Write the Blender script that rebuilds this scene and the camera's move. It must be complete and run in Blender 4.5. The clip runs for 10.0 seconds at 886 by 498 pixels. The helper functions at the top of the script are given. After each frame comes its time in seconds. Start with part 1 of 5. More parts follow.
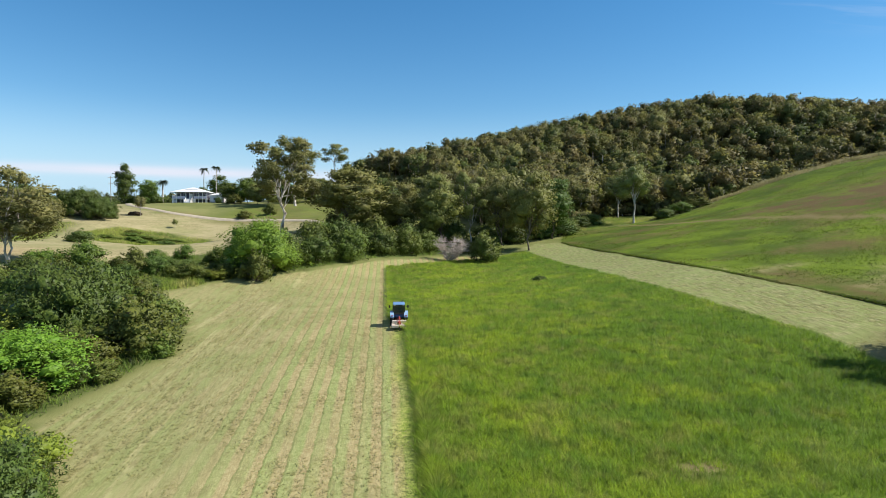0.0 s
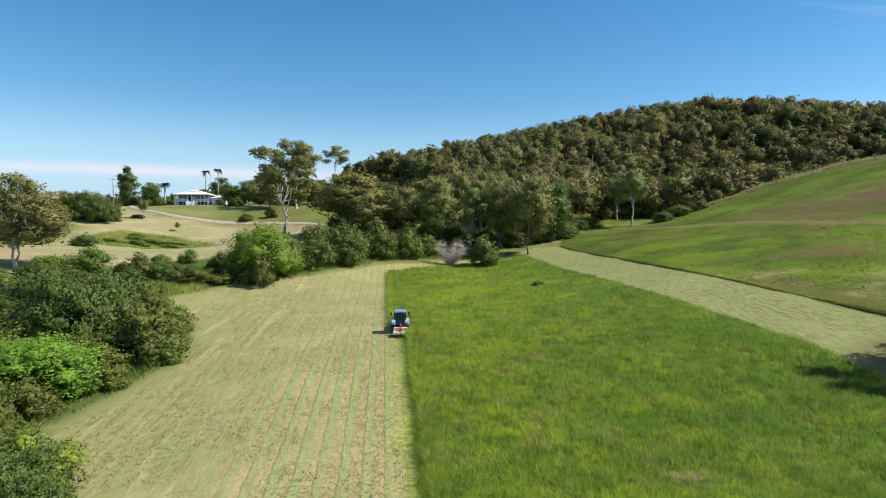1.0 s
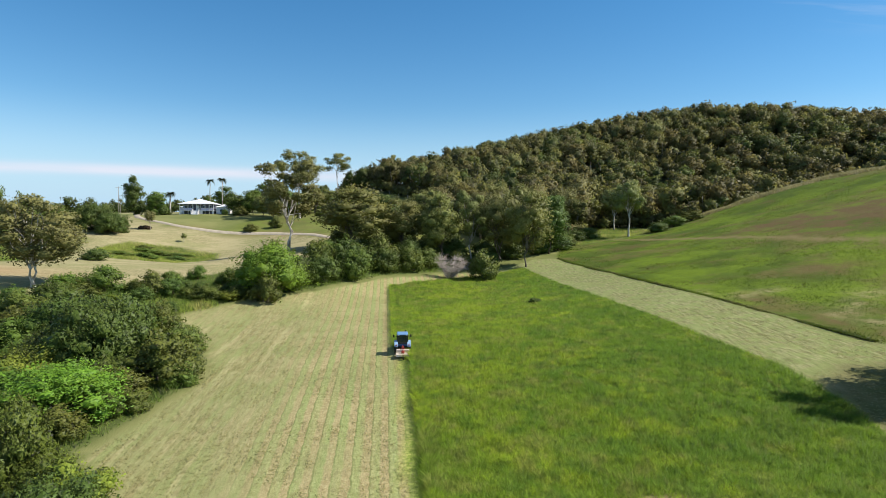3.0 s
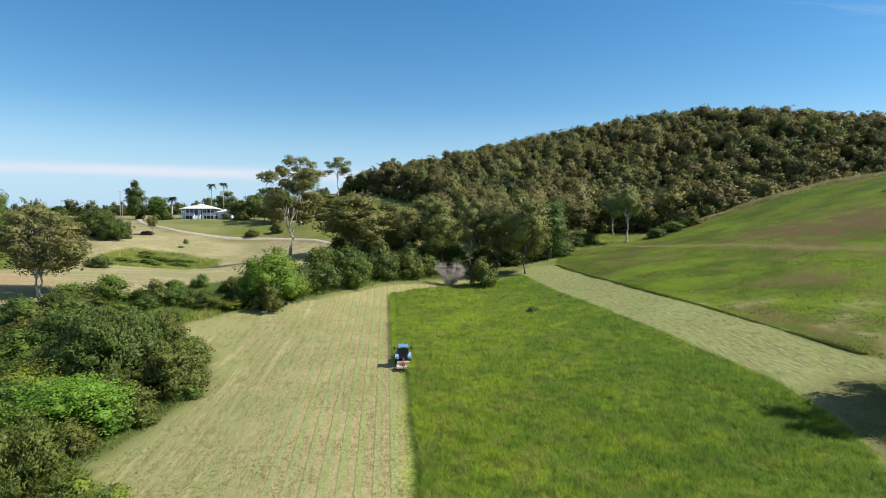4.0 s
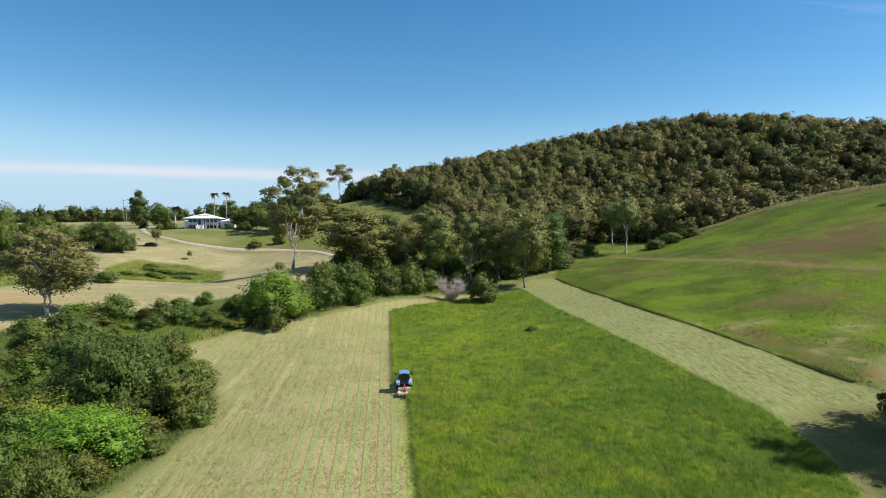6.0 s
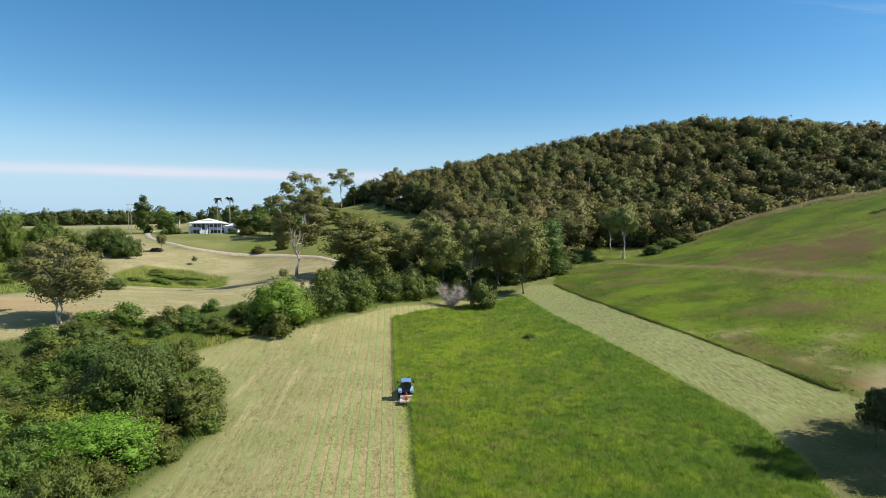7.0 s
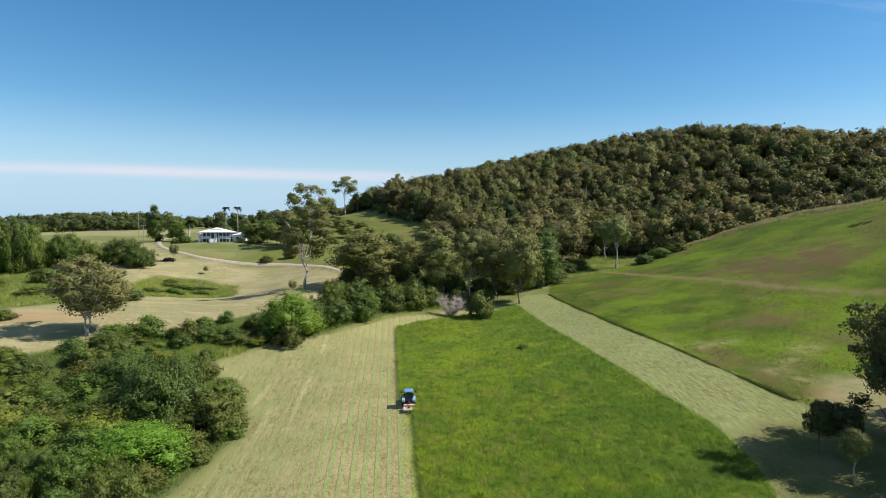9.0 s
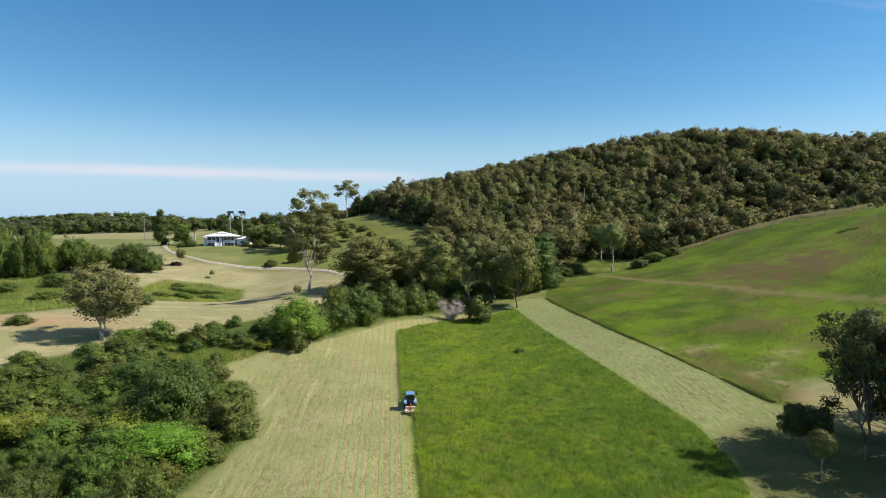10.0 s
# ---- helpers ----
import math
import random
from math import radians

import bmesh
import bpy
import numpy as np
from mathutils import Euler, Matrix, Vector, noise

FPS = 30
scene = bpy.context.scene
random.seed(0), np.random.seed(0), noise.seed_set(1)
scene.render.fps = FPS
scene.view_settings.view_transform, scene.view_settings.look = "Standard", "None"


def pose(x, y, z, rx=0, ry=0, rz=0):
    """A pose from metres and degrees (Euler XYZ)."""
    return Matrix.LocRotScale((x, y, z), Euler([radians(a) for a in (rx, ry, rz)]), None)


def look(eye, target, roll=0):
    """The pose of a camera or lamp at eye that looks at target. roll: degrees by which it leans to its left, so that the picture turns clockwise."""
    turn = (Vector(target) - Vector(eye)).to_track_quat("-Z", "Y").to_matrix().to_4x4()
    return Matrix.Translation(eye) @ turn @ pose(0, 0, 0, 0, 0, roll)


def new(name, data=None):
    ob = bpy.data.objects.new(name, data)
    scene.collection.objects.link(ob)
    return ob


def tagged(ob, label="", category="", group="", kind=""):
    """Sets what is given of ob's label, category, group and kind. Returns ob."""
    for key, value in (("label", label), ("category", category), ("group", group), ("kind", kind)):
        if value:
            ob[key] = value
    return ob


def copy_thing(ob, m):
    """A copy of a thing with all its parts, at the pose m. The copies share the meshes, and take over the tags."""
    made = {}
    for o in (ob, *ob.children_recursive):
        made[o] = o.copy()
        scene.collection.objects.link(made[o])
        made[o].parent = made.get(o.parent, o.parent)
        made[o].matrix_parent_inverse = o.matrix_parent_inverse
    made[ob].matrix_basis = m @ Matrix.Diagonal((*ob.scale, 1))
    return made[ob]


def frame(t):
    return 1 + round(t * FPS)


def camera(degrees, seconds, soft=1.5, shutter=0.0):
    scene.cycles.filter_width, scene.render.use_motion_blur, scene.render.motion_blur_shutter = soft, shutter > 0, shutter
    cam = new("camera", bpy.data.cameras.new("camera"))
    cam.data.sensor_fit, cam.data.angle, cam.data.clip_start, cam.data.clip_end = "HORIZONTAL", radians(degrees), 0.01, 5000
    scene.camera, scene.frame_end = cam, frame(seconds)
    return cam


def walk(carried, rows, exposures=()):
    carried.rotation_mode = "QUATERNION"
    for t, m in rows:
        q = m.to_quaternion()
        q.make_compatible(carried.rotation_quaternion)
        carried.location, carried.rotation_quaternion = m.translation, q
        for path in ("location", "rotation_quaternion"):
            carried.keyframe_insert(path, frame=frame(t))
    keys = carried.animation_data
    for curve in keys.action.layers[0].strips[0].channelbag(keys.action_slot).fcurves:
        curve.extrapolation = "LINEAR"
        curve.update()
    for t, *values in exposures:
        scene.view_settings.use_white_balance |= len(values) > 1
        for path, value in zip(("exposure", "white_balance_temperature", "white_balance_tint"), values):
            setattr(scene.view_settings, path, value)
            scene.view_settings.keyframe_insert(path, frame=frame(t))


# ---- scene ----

# ---------------------------------------------------------------- camera
cam = camera(72.0, 10.0, soft=0.8)
PATH = [
    (0.0, -0.000, -0.000, 12.000, 88.000, -0.000, -0.000),
    (0.5, 0.002, -0.897, 12.599, 87.974, -0.022, 0.006),
    (1.0, -0.020, -1.809, 13.219, 87.942, -0.027, 0.012),
    (1.5, 0.019, -2.831, 13.971, 87.958, -0.012, 0.052),
    (2.0, 0.042, -3.896, 14.809, 87.958, 0.015, 0.068),
    (2.5, 0.086, -5.010, 15.790, 87.951, 0.040, 0.084),
    (4.0, 0.174, -7.840, 18.724, 87.943, 0.057, 0.085),
    (4.5, 0.220, -8.222, 19.788, 87.945, 0.056, 0.097),
    (5.0, 0.254, -8.352, 20.789, 87.948, 0.063, 0.120),
    (5.5, 0.321, -8.864, 21.767, 87.939, 0.080, 0.167),
    (7.0, 0.486, -13.190, 24.717, 87.948, 0.117, 0.291),
    (7.5, 0.612, -15.327, 25.765, 87.960, 0.143, 0.341),
    (8.0, 0.706, -17.514, 26.717, 87.957, 0.160, 0.362),
    (8.5, 0.809, -20.046, 27.808, 87.934, 0.170, 0.396),
    (9.0, 0.958, -22.663, 28.836, 87.892, 0.196, 0.435),
    (9.5, 1.059, -25.483, 29.908, 87.872, 0.217, 0.463),
    (10.0, 1.225, -28.251, 30.878, 87.851, 0.225, 0.505),
]

walk(cam, [(t, pose(x, y, z, rx, ry, rz)) for t, x, y, z, rx, ry, rz in PATH], [(0.0, 0.13), (2.5, 0.12), (5.0, 0.07), (7.5, 0.03), (10.0, 0.0)])

# ---------------------------------------------------------------- world and sun
SUN_ELEVATION, SUN_AZIMUTH = 45.0, 92.0          # azimuth: degrees from +y towards +x
scene.view_settings.exposure = 0.0


def build_world():
    world = bpy.data.worlds.new("sky")
    scene.world = world
    world.use_nodes = True
    nt = world.node_tree
    nt.nodes.clear()
    out = nt.nodes.new("ShaderNodeOutputWorld")
    bg = nt.nodes.new("ShaderNodeBackground")
    sky = nt.nodes.new("ShaderNodeTexSky")
    sky.sky_type = "NISHITA"
    sky.sun_disc = False
    sky.sun_elevation = radians(SUN_ELEVATION)
    sky.sun_rotation = radians(SUN_AZIMUTH)
    sky.altitude = 0
    sky.air_density, sky.dust_density, sky.ozone_density = 1.0, 0.0, 2.2
    bg.inputs["Strength"].default_value = 0.128

    def m(op, a, b=None, c=None):
        n = nt.nodes.new("ShaderNodeMath")
        n.operation = op
        for i, v in enumerate((a, b, c)):
            if v is None:
                continue
            if isinstance(v, (int, float)):
                n.inputs[i].default_value = v
            else:
                nt.links.new(v, n.inputs[i])
        return n.outputs[0]

    # thin cirrus: one faint low band and a few wisps high up
    co = nt.nodes.new("ShaderNodeTexCoord")
    sep = nt.nodes.new("ShaderNodeSeparateXYZ")
    nt.links.new(co.outputs["Generated"], sep.inputs[0])
    y = m("MAXIMUM", sep.outputs[1], 0.05)
    sx, sz = m("DIVIDE", sep.outputs[0], y), m("DIVIDE", sep.outputs[2], y)
    comb = nt.nodes.new("ShaderNodeCombineXYZ")
    nt.links.new(m("MULTIPLY", sx, 3.0), comb.inputs[0])
    nt.links.new(m("MULTIPLY", m("ADD", sz, m("MULTIPLY", sx, 0.05)), 42.0), comb.inputs[1])
    no = nt.nodes.new("ShaderNodeTexNoise")
    no.inputs["Scale"].default_value, no.inputs["Detail"].default_value = 1.0, 5.0
    nt.links.new(comb.outputs[0], no.inputs["Vector"])
    centre = m("ADD", sz, m("MULTIPLY_ADD", sx, 0.030, -0.078))
    band = m("POWER", 2.718, m("MULTIPLY", m("MULTIPLY", centre, centre), -13000.0))
    left = nt.nodes.new("ShaderNodeMapRange")
    left.interpolation_type = "SMOOTHSTEP"
    nt.links.new(sx, left.inputs[0])
    left.inputs[1].default_value, left.inputs[2].default_value = 0.02, -0.14
    band = m("MULTIPLY", m("MULTIPLY", band, left.outputs[0]), m("MULTIPLY_ADD", no.outputs[0], 1.6, -0.05))
    wx, wz = m("SUBTRACT", sx, 0.66), m("SUBTRACT", sz, 0.352)
    wisp = m("POWER", 2.718, m("MULTIPLY", m("ADD", m("MULTIPLY", m("MULTIPLY", wx, wx), 90.0), m("MULTIPLY", m("MULTIPLY", wz, wz), 1500.0)), -1.0))
    wisp = m("MULTIPLY", wisp, m("MAXIMUM", m("MULTIPLY_ADD", no.outputs[0], 3.0, -1.4), 0.0))
    fac = m("MINIMUM", m("ADD", m("MULTIPLY", band, 1.0), m("MULTIPLY", wisp, 0.35)), 0.8)
    mix = nt.nodes.new("ShaderNodeMix")
    mix.data_type = "RGBA"
    nt.links.new(fac, mix.inputs["Factor"])
    deep = nt.nodes.new("ShaderNodeHueSaturation")
    deep.inputs["Hue"].default_value, deep.inputs["Saturation"].default_value = 0.4965, 1.34
    nt.links.new(sky.outputs[0], deep.inputs["Color"])
    haze = nt.nodes.new("ShaderNodeMix")
    haze.data_type = "RGBA"
    low = nt.nodes.new("ShaderNodeMapRange")
    low.interpolation_type = "SMOOTHSTEP"
    nt.links.new(sep.outputs[2], low.inputs[0])
    low.inputs[1].default_value, low.inputs[2].default_value = 0.20, 0.0
    nt.links.new(m("MULTIPLY", low.outputs[0], 1.0), haze.inputs["Factor"])
    dome = nt.nodes.new("ShaderNodeHueSaturation")          # overhead the sky pales
    dome.inputs["Saturation"].default_value = 0.7
    nt.links.new(sky.outputs[0], dome.inputs["Color"])
    high = nt.nodes.new("ShaderNodeMapRange")
    high.interpolation_type = "SMOOTHSTEP"
    nt.links.new(sep.outputs[2], high.inputs[0])
    high.inputs[1].default_value, high.inputs[2].default_value = 0.42, 0.75
    whole = nt.nodes.new("ShaderNodeMix")
    whole.data_type = "RGBA"
    nt.links.new(high.outputs[0], whole.inputs["Factor"])
    nt.links.new(deep.outputs[0], whole.inputs["A"])
    nt.links.new(dome.outputs[0], whole.inputs["B"])
    nt.links.new(whole.outputs["Result"], haze.inputs["A"])
    haze.inputs["B"].default_value = (3.5, 5.1, 6.6, 1)
    nt.links.new(haze.outputs["Result"], mix.inputs["A"])
    mix.inputs["B"].default_value = (6.0, 6.1, 6.9, 1)
    nt.links.new(mix.outputs["Result"], bg.inputs["Color"])
    nt.links.new(bg.outputs[0], out.inputs[0])


def build_sun():
    data = bpy.data.lights.new("sun", "SUN")
    data.energy, data.angle, data.color = 5.8, radians(0.55), (1.0, 0.95, 0.86)
    e, a = radians(SUN_ELEVATION), radians(SUN_AZIMUTH)
    way = Vector((math.cos(e) * math.sin(a), math.cos(e) * math.cos(a), math.sin(e)))
    new("sun", data).matrix_world = look(way * 500, (0, 0, 0))


build_world()
build_sun()


# ---------------------------------------------------------------- materials
ROW_TURN = math.atan(0.095)      # the mown rows lean this far to the left of +y
ROW_WIDTH = 1.5


class Nodes:
    """Short hand for one material's node tree."""

    def __init__(self, name, rough=0.8):
        self.mat = bpy.data.materials.new(name)
        self.mat.use_nodes = True
        self.nt = self.mat.node_tree
        self.bsdf = self.nt.nodes["Principled BSDF"]
        self.bsdf.inputs["Roughness"].default_value = rough
        self.bsdf.inputs["Specular IOR Level"].default_value = 0.25
        self.out = self.nt.nodes["Material Output"]

    def node(self, kind, **values):
        n = self.nt.nodes.new(kind)
        for key, v in values.items():
            self.put(n.inputs[key], v)
        return n

    def put(self, socket, v):
        if isinstance(v, bpy.types.NodeSocket):
            self.nt.links.new(v, socket)
        elif isinstance(v, tuple) and len(v) == 3 and socket.type == "RGBA":
            socket.default_value = (*v, 1)
        else:
            socket.default_value = v

    def math(self, op, *args):
        n = self.nt.nodes.new("ShaderNodeMath")
        n.operation = op
        for i, v in enumerate(args):
            self.put(n.inputs[i], v)
        return n.outputs[0]

    def mix(self, fac, a, b, blend="MIX"):
        n = self.nt.nodes.new("ShaderNodeMix")
        n.data_type, n.blend_type = "RGBA", blend
        self.put(n.inputs[0], fac)
        self.put(n.inputs[6], a)
        self.put(n.inputs[7], b)
        return n.outputs[2]

    def place(self, sx=1.0, sy=1.0, sz=1.0, turn=0.0):
        g = self.nt.nodes.new("ShaderNodeNewGeometry")
        mp = self.nt.nodes.new("ShaderNodeMapping")
        self.nt.links.new(g.outputs["Position"], mp.inputs[0])
        mp.inputs["Scale"].default_value = (sx, sy, sz)
        mp.inputs["Rotation"].default_value = (0, 0, turn)
        return mp.outputs[0]

    def noise(self, scale, vector=None, detail=4.0, rough=0.6):
        n = self.nt.nodes.new("ShaderNodeTexNoise")
        n.inputs["Scale"].default_value, n.inputs["Detail"].default_value, n.inputs["Roughness"].default_value = scale, detail, rough
        self.nt.links.new(vector or self.place(), n.inputs["Vector"])
        return n.outputs[0]

    def step(self, v, low, high):
        n = self.nt.nodes.new("ShaderNodeMapRange")
        n.interpolation_type = "SMOOTHSTEP"
        self.put(n.inputs[0], v)
        n.inputs[1].default_value, n.inputs[2].default_value = low, high
        return n.outputs[0]

    def attr(self, name):
        n = self.nt.nodes.new("ShaderNodeAttribute")
        n.attribute_name = name
        return n.outputs["Fac"]

    def bump(self, height, strength, distance=0.05):
        n = self.node("ShaderNodeBump", Height=height, Strength=strength, Distance=distance)
        self.nt.links.new(n.outputs[0], self.bsdf.inputs["Normal"])

    def along(self, su, sv):
        """Coordinates along and across the mown rows, scaled."""
        g = self.nt.nodes.new("ShaderNodeNewGeometry")
        sep = self.node("ShaderNodeSeparateXYZ")
        self.nt.links.new(g.outputs["Position"], sep.inputs[0])
        c, s = math.cos(ROW_TURN), math.sin(ROW_TURN)
        u = self.math("ADD", self.math("MULTIPLY", sep.outputs[0], c), self.math("MULTIPLY", sep.outputs[1], s))
        v = self.math("SUBTRACT", self.math("MULTIPLY", sep.outputs[1], c), self.math("MULTIPLY", sep.outputs[0], s))
        comb = self.node("ShaderNodeCombineXYZ", X=self.math("MULTIPLY", u, su), Y=self.math("MULTIPLY", v, sv))
        return u, comb.outputs[0]

    def soften(self, up):
        """Leans the shading normal of small leaves towards the sky, as the many bent faces of a tuft do."""
        g = self.nt.nodes.new("ShaderNodeNewGeometry")
        a, b = self.nt.nodes.new("ShaderNodeVectorMath"), self.nt.nodes.new("ShaderNodeVectorMath")
        a.operation, b.operation = "ADD", "NORMALIZE"
        self.nt.links.new(g.outputs["Normal"], a.inputs[0])
        a.inputs[1].default_value = (0, 0, up)
        self.nt.links.new(a.outputs[0], b.inputs[0])
        self.nt.links.new(b.outputs[0], self.bsdf.inputs["Normal"])

    def dome(self, own=0.6):
        """Shades leaf sprays by the roundness of their crown more than by their own small faces."""
        g, at = self.nt.nodes.new("ShaderNodeNewGeometry"), self.nt.nodes.new("ShaderNodeAttribute")
        at.attribute_name = "dome"
        turn = self.nt.nodes.new("ShaderNodeVectorTransform")
        turn.vector_type, turn.convert_from, turn.convert_to = "NORMAL", "OBJECT", "WORLD"
        self.nt.links.new(at.outputs["Vector"], turn.inputs[0])
        s, a, b = (self.nt.nodes.new("ShaderNodeVectorMath") for _ in range(3))
        s.operation, a.operation, b.operation = "SCALE", "ADD", "NORMALIZE"
        self.nt.links.new(g.outputs["Normal"], s.inputs[0])
        s.inputs["Scale"].default_value = own
        self.nt.links.new(s.outputs[0], a.inputs[0])
        self.nt.links.new(turn.outputs[0], a.inputs[1])
        self.nt.links.new(a.outputs[0], b.inputs[0])
        self.nt.links.new(b.outputs[0], self.bsdf.inputs["Normal"])

    def colour(self, v):
        self.put(self.bsdf.inputs["Base Color"], v)
        return self.mat


def plain(name, colour, rough=0.6, metal=0.0, vary=0.15, scale=3.0, spec=0.4):
    """Paint, rubber, metal: one colour with grime at two scales."""
    n = Nodes(name, rough)
    n.bsdf.inputs["Metallic"].default_value = metal
    n.bsdf.inputs["Specular IOR Level"].default_value = spec
    dull = tuple(c * (1 - vary) for c in colour)
    f = n.math("MULTIPLY_ADD", n.noise(scale * 8, detail=2), 0.4, n.math("MULTIPLY", n.noise(scale), 0.6))
    return n.colour(n.mix(n.step(f, 0.35, 0.65), dull, colour))


def leaf_material(name, light, dark, dry, vary=0.35):
    """Leaves: each leaf its own tone, each plant a little apart from the next, some light let through."""
    n = Nodes(name, 0.55)
    geo = n.nt.nodes.new("ShaderNodeNewGeometry")
    info = n.nt.nodes.new("ShaderNodeObjectInfo")
    c = n.mix(n.math("MULTIPLY_ADD", geo.outputs["Random Per Island"], 0.7, 0.15), dark, light)
    c = n.mix(n.math("MULTIPLY", n.step(n.noise(0.35), 0.45, 0.75), 0.4), c, dry)
    hue = n.nt.nodes.new("ShaderNodeHueSaturation")
    speckle = n.noise(2.6, detail=6, rough=0.8)
    n.put(hue.inputs["Color"], n.mix(n.step(speckle, 0.54, 0.36), c, n.mix(0.3, c, (0.012, 0.016, 0.006))))
    n.put(hue.inputs["Hue"], n.math("MULTIPLY_ADD", info.outputs["Random"], 0.04, 0.48))
    n.put(hue.inputs["Value"], n.math("MULTIPLY_ADD", info.outputs["Random"], vary, 1 - vary / 2))
    n.colour(hue.outputs[0])
    n.bsdf.inputs["Specular IOR Level"].default_value = 0.3
    n.dome()
    tr = n.nt.nodes.new("ShaderNodeBsdfTranslucent")
    n.put(tr.inputs[0], n.mix(0.5, hue.outputs[0], (0.12, 0.16, 0.02)))
    mx = n.nt.nodes.new("ShaderNodeMixShader")
    mx.inputs[0].default_value = 0.22
    n.nt.links.new(n.bsdf.outputs[0], mx.inputs[1])
    n.nt.links.new(tr.outputs[0], mx.inputs[2])
    n.nt.links.new(mx.outputs[0], n.out.inputs[0])
    return n.mat


def blade_material(name, light, dark, dry, patch, amount=0.5, tuft=0.0):
    """Grass blades: patches some metres wide and a tone for each blade."""
    n = Nodes(name, 0.6)
    geo = n.nt.nodes.new("ShaderNodeNewGeometry")
    rnd = geo.outputs["Random Per Island"]
    c = n.mix(n.step(n.noise(patch, detail=5), 0.38, 0.62), dark, light)
    c = n.mix(n.math("MULTIPLY", n.step(n.noise(patch * 2.7, detail=4), 0.46, 0.66), amount), c, dry)
    c = n.mix(n.math("MULTIPLY_ADD", rnd, 0.35, 0.0), c, dark)
    c = n.mix(n.math("MULTIPLY", n.step(n.noise(1.4, detail=5, rough=0.7), 0.55, 0.38), 0.55), c, n.mix(0.6, c, dark))
    c = n.mix(n.math("MULTIPLY", n.step(n.noise(patch * 4.0, detail=5, rough=0.7), 0.51, 0.63), 0.75), c, n.mix(0.55, c, tuple(v * 0.6 for v in dark)))
    c = n.mix(n.step(rnd, 0.93, 1.0), c, dry)
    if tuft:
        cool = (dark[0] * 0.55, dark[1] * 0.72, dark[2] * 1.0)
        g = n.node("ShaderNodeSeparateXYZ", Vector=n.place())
        cool_share = n.math("MULTIPLY_ADD", n.step(g.outputs[0], 2.0, 32.0), 0.15, n.noise(0.28, detail=7, rough=0.7))      # cooler, darker patches grow commoner towards +x
        c = n.mix(n.math("MULTIPLY", n.step(cool_share, 0.50, 0.62), tuft), c, cool)
        c = n.mix(n.math("MULTIPLY", n.step(n.noise(0.45, n.place(1, 1, 0.3), detail=6, rough=0.7), 0.54, 0.66), tuft * 0.7), c, dry)
        for scale, low, high in ((0.75, 0.51, 0.60), (2.2, 0.53, 0.62)):
            c = n.mix(n.math("MULTIPLY", n.step(n.noise(scale, detail=6, rough=0.72), low, high), 0.8), c, n.mix(0.62, c, (0.045, 0.095, 0.012)))
    n.colour(c)
    n.soften(2.5)
    tr = n.nt.nodes.new("ShaderNodeBsdfTranslucent")
    n.put(tr.inputs[0], c)
    mx = n.nt.nodes.new("ShaderNodeMixShader")
    mx.inputs[0].default_value = 0.38
    n.nt.links.new(n.bsdf.outputs[0], mx.inputs[1])
    n.nt.links.new(tr.outputs[0], mx.inputs[2])
    n.nt.links.new(mx.outputs[0], n.out.inputs[0])
    return n.mat


def bark_material(name, pale, dark, flake):
    n = Nodes(name, 0.85)
    f = n.noise(1.6, n.place(1, 1, 0.35), detail=6)
    c = n.mix(n.step(f, 0.42, 0.6), dark, pale)
    c = n.mix(n.math("MULTIPLY", n.step(n.noise(7.0, n.place(1, 1, 0.2)), 0.5, 0.7), 0.5), c, flake)
    n.bump(f, 0.4, 0.05)
    return n.colour(c)


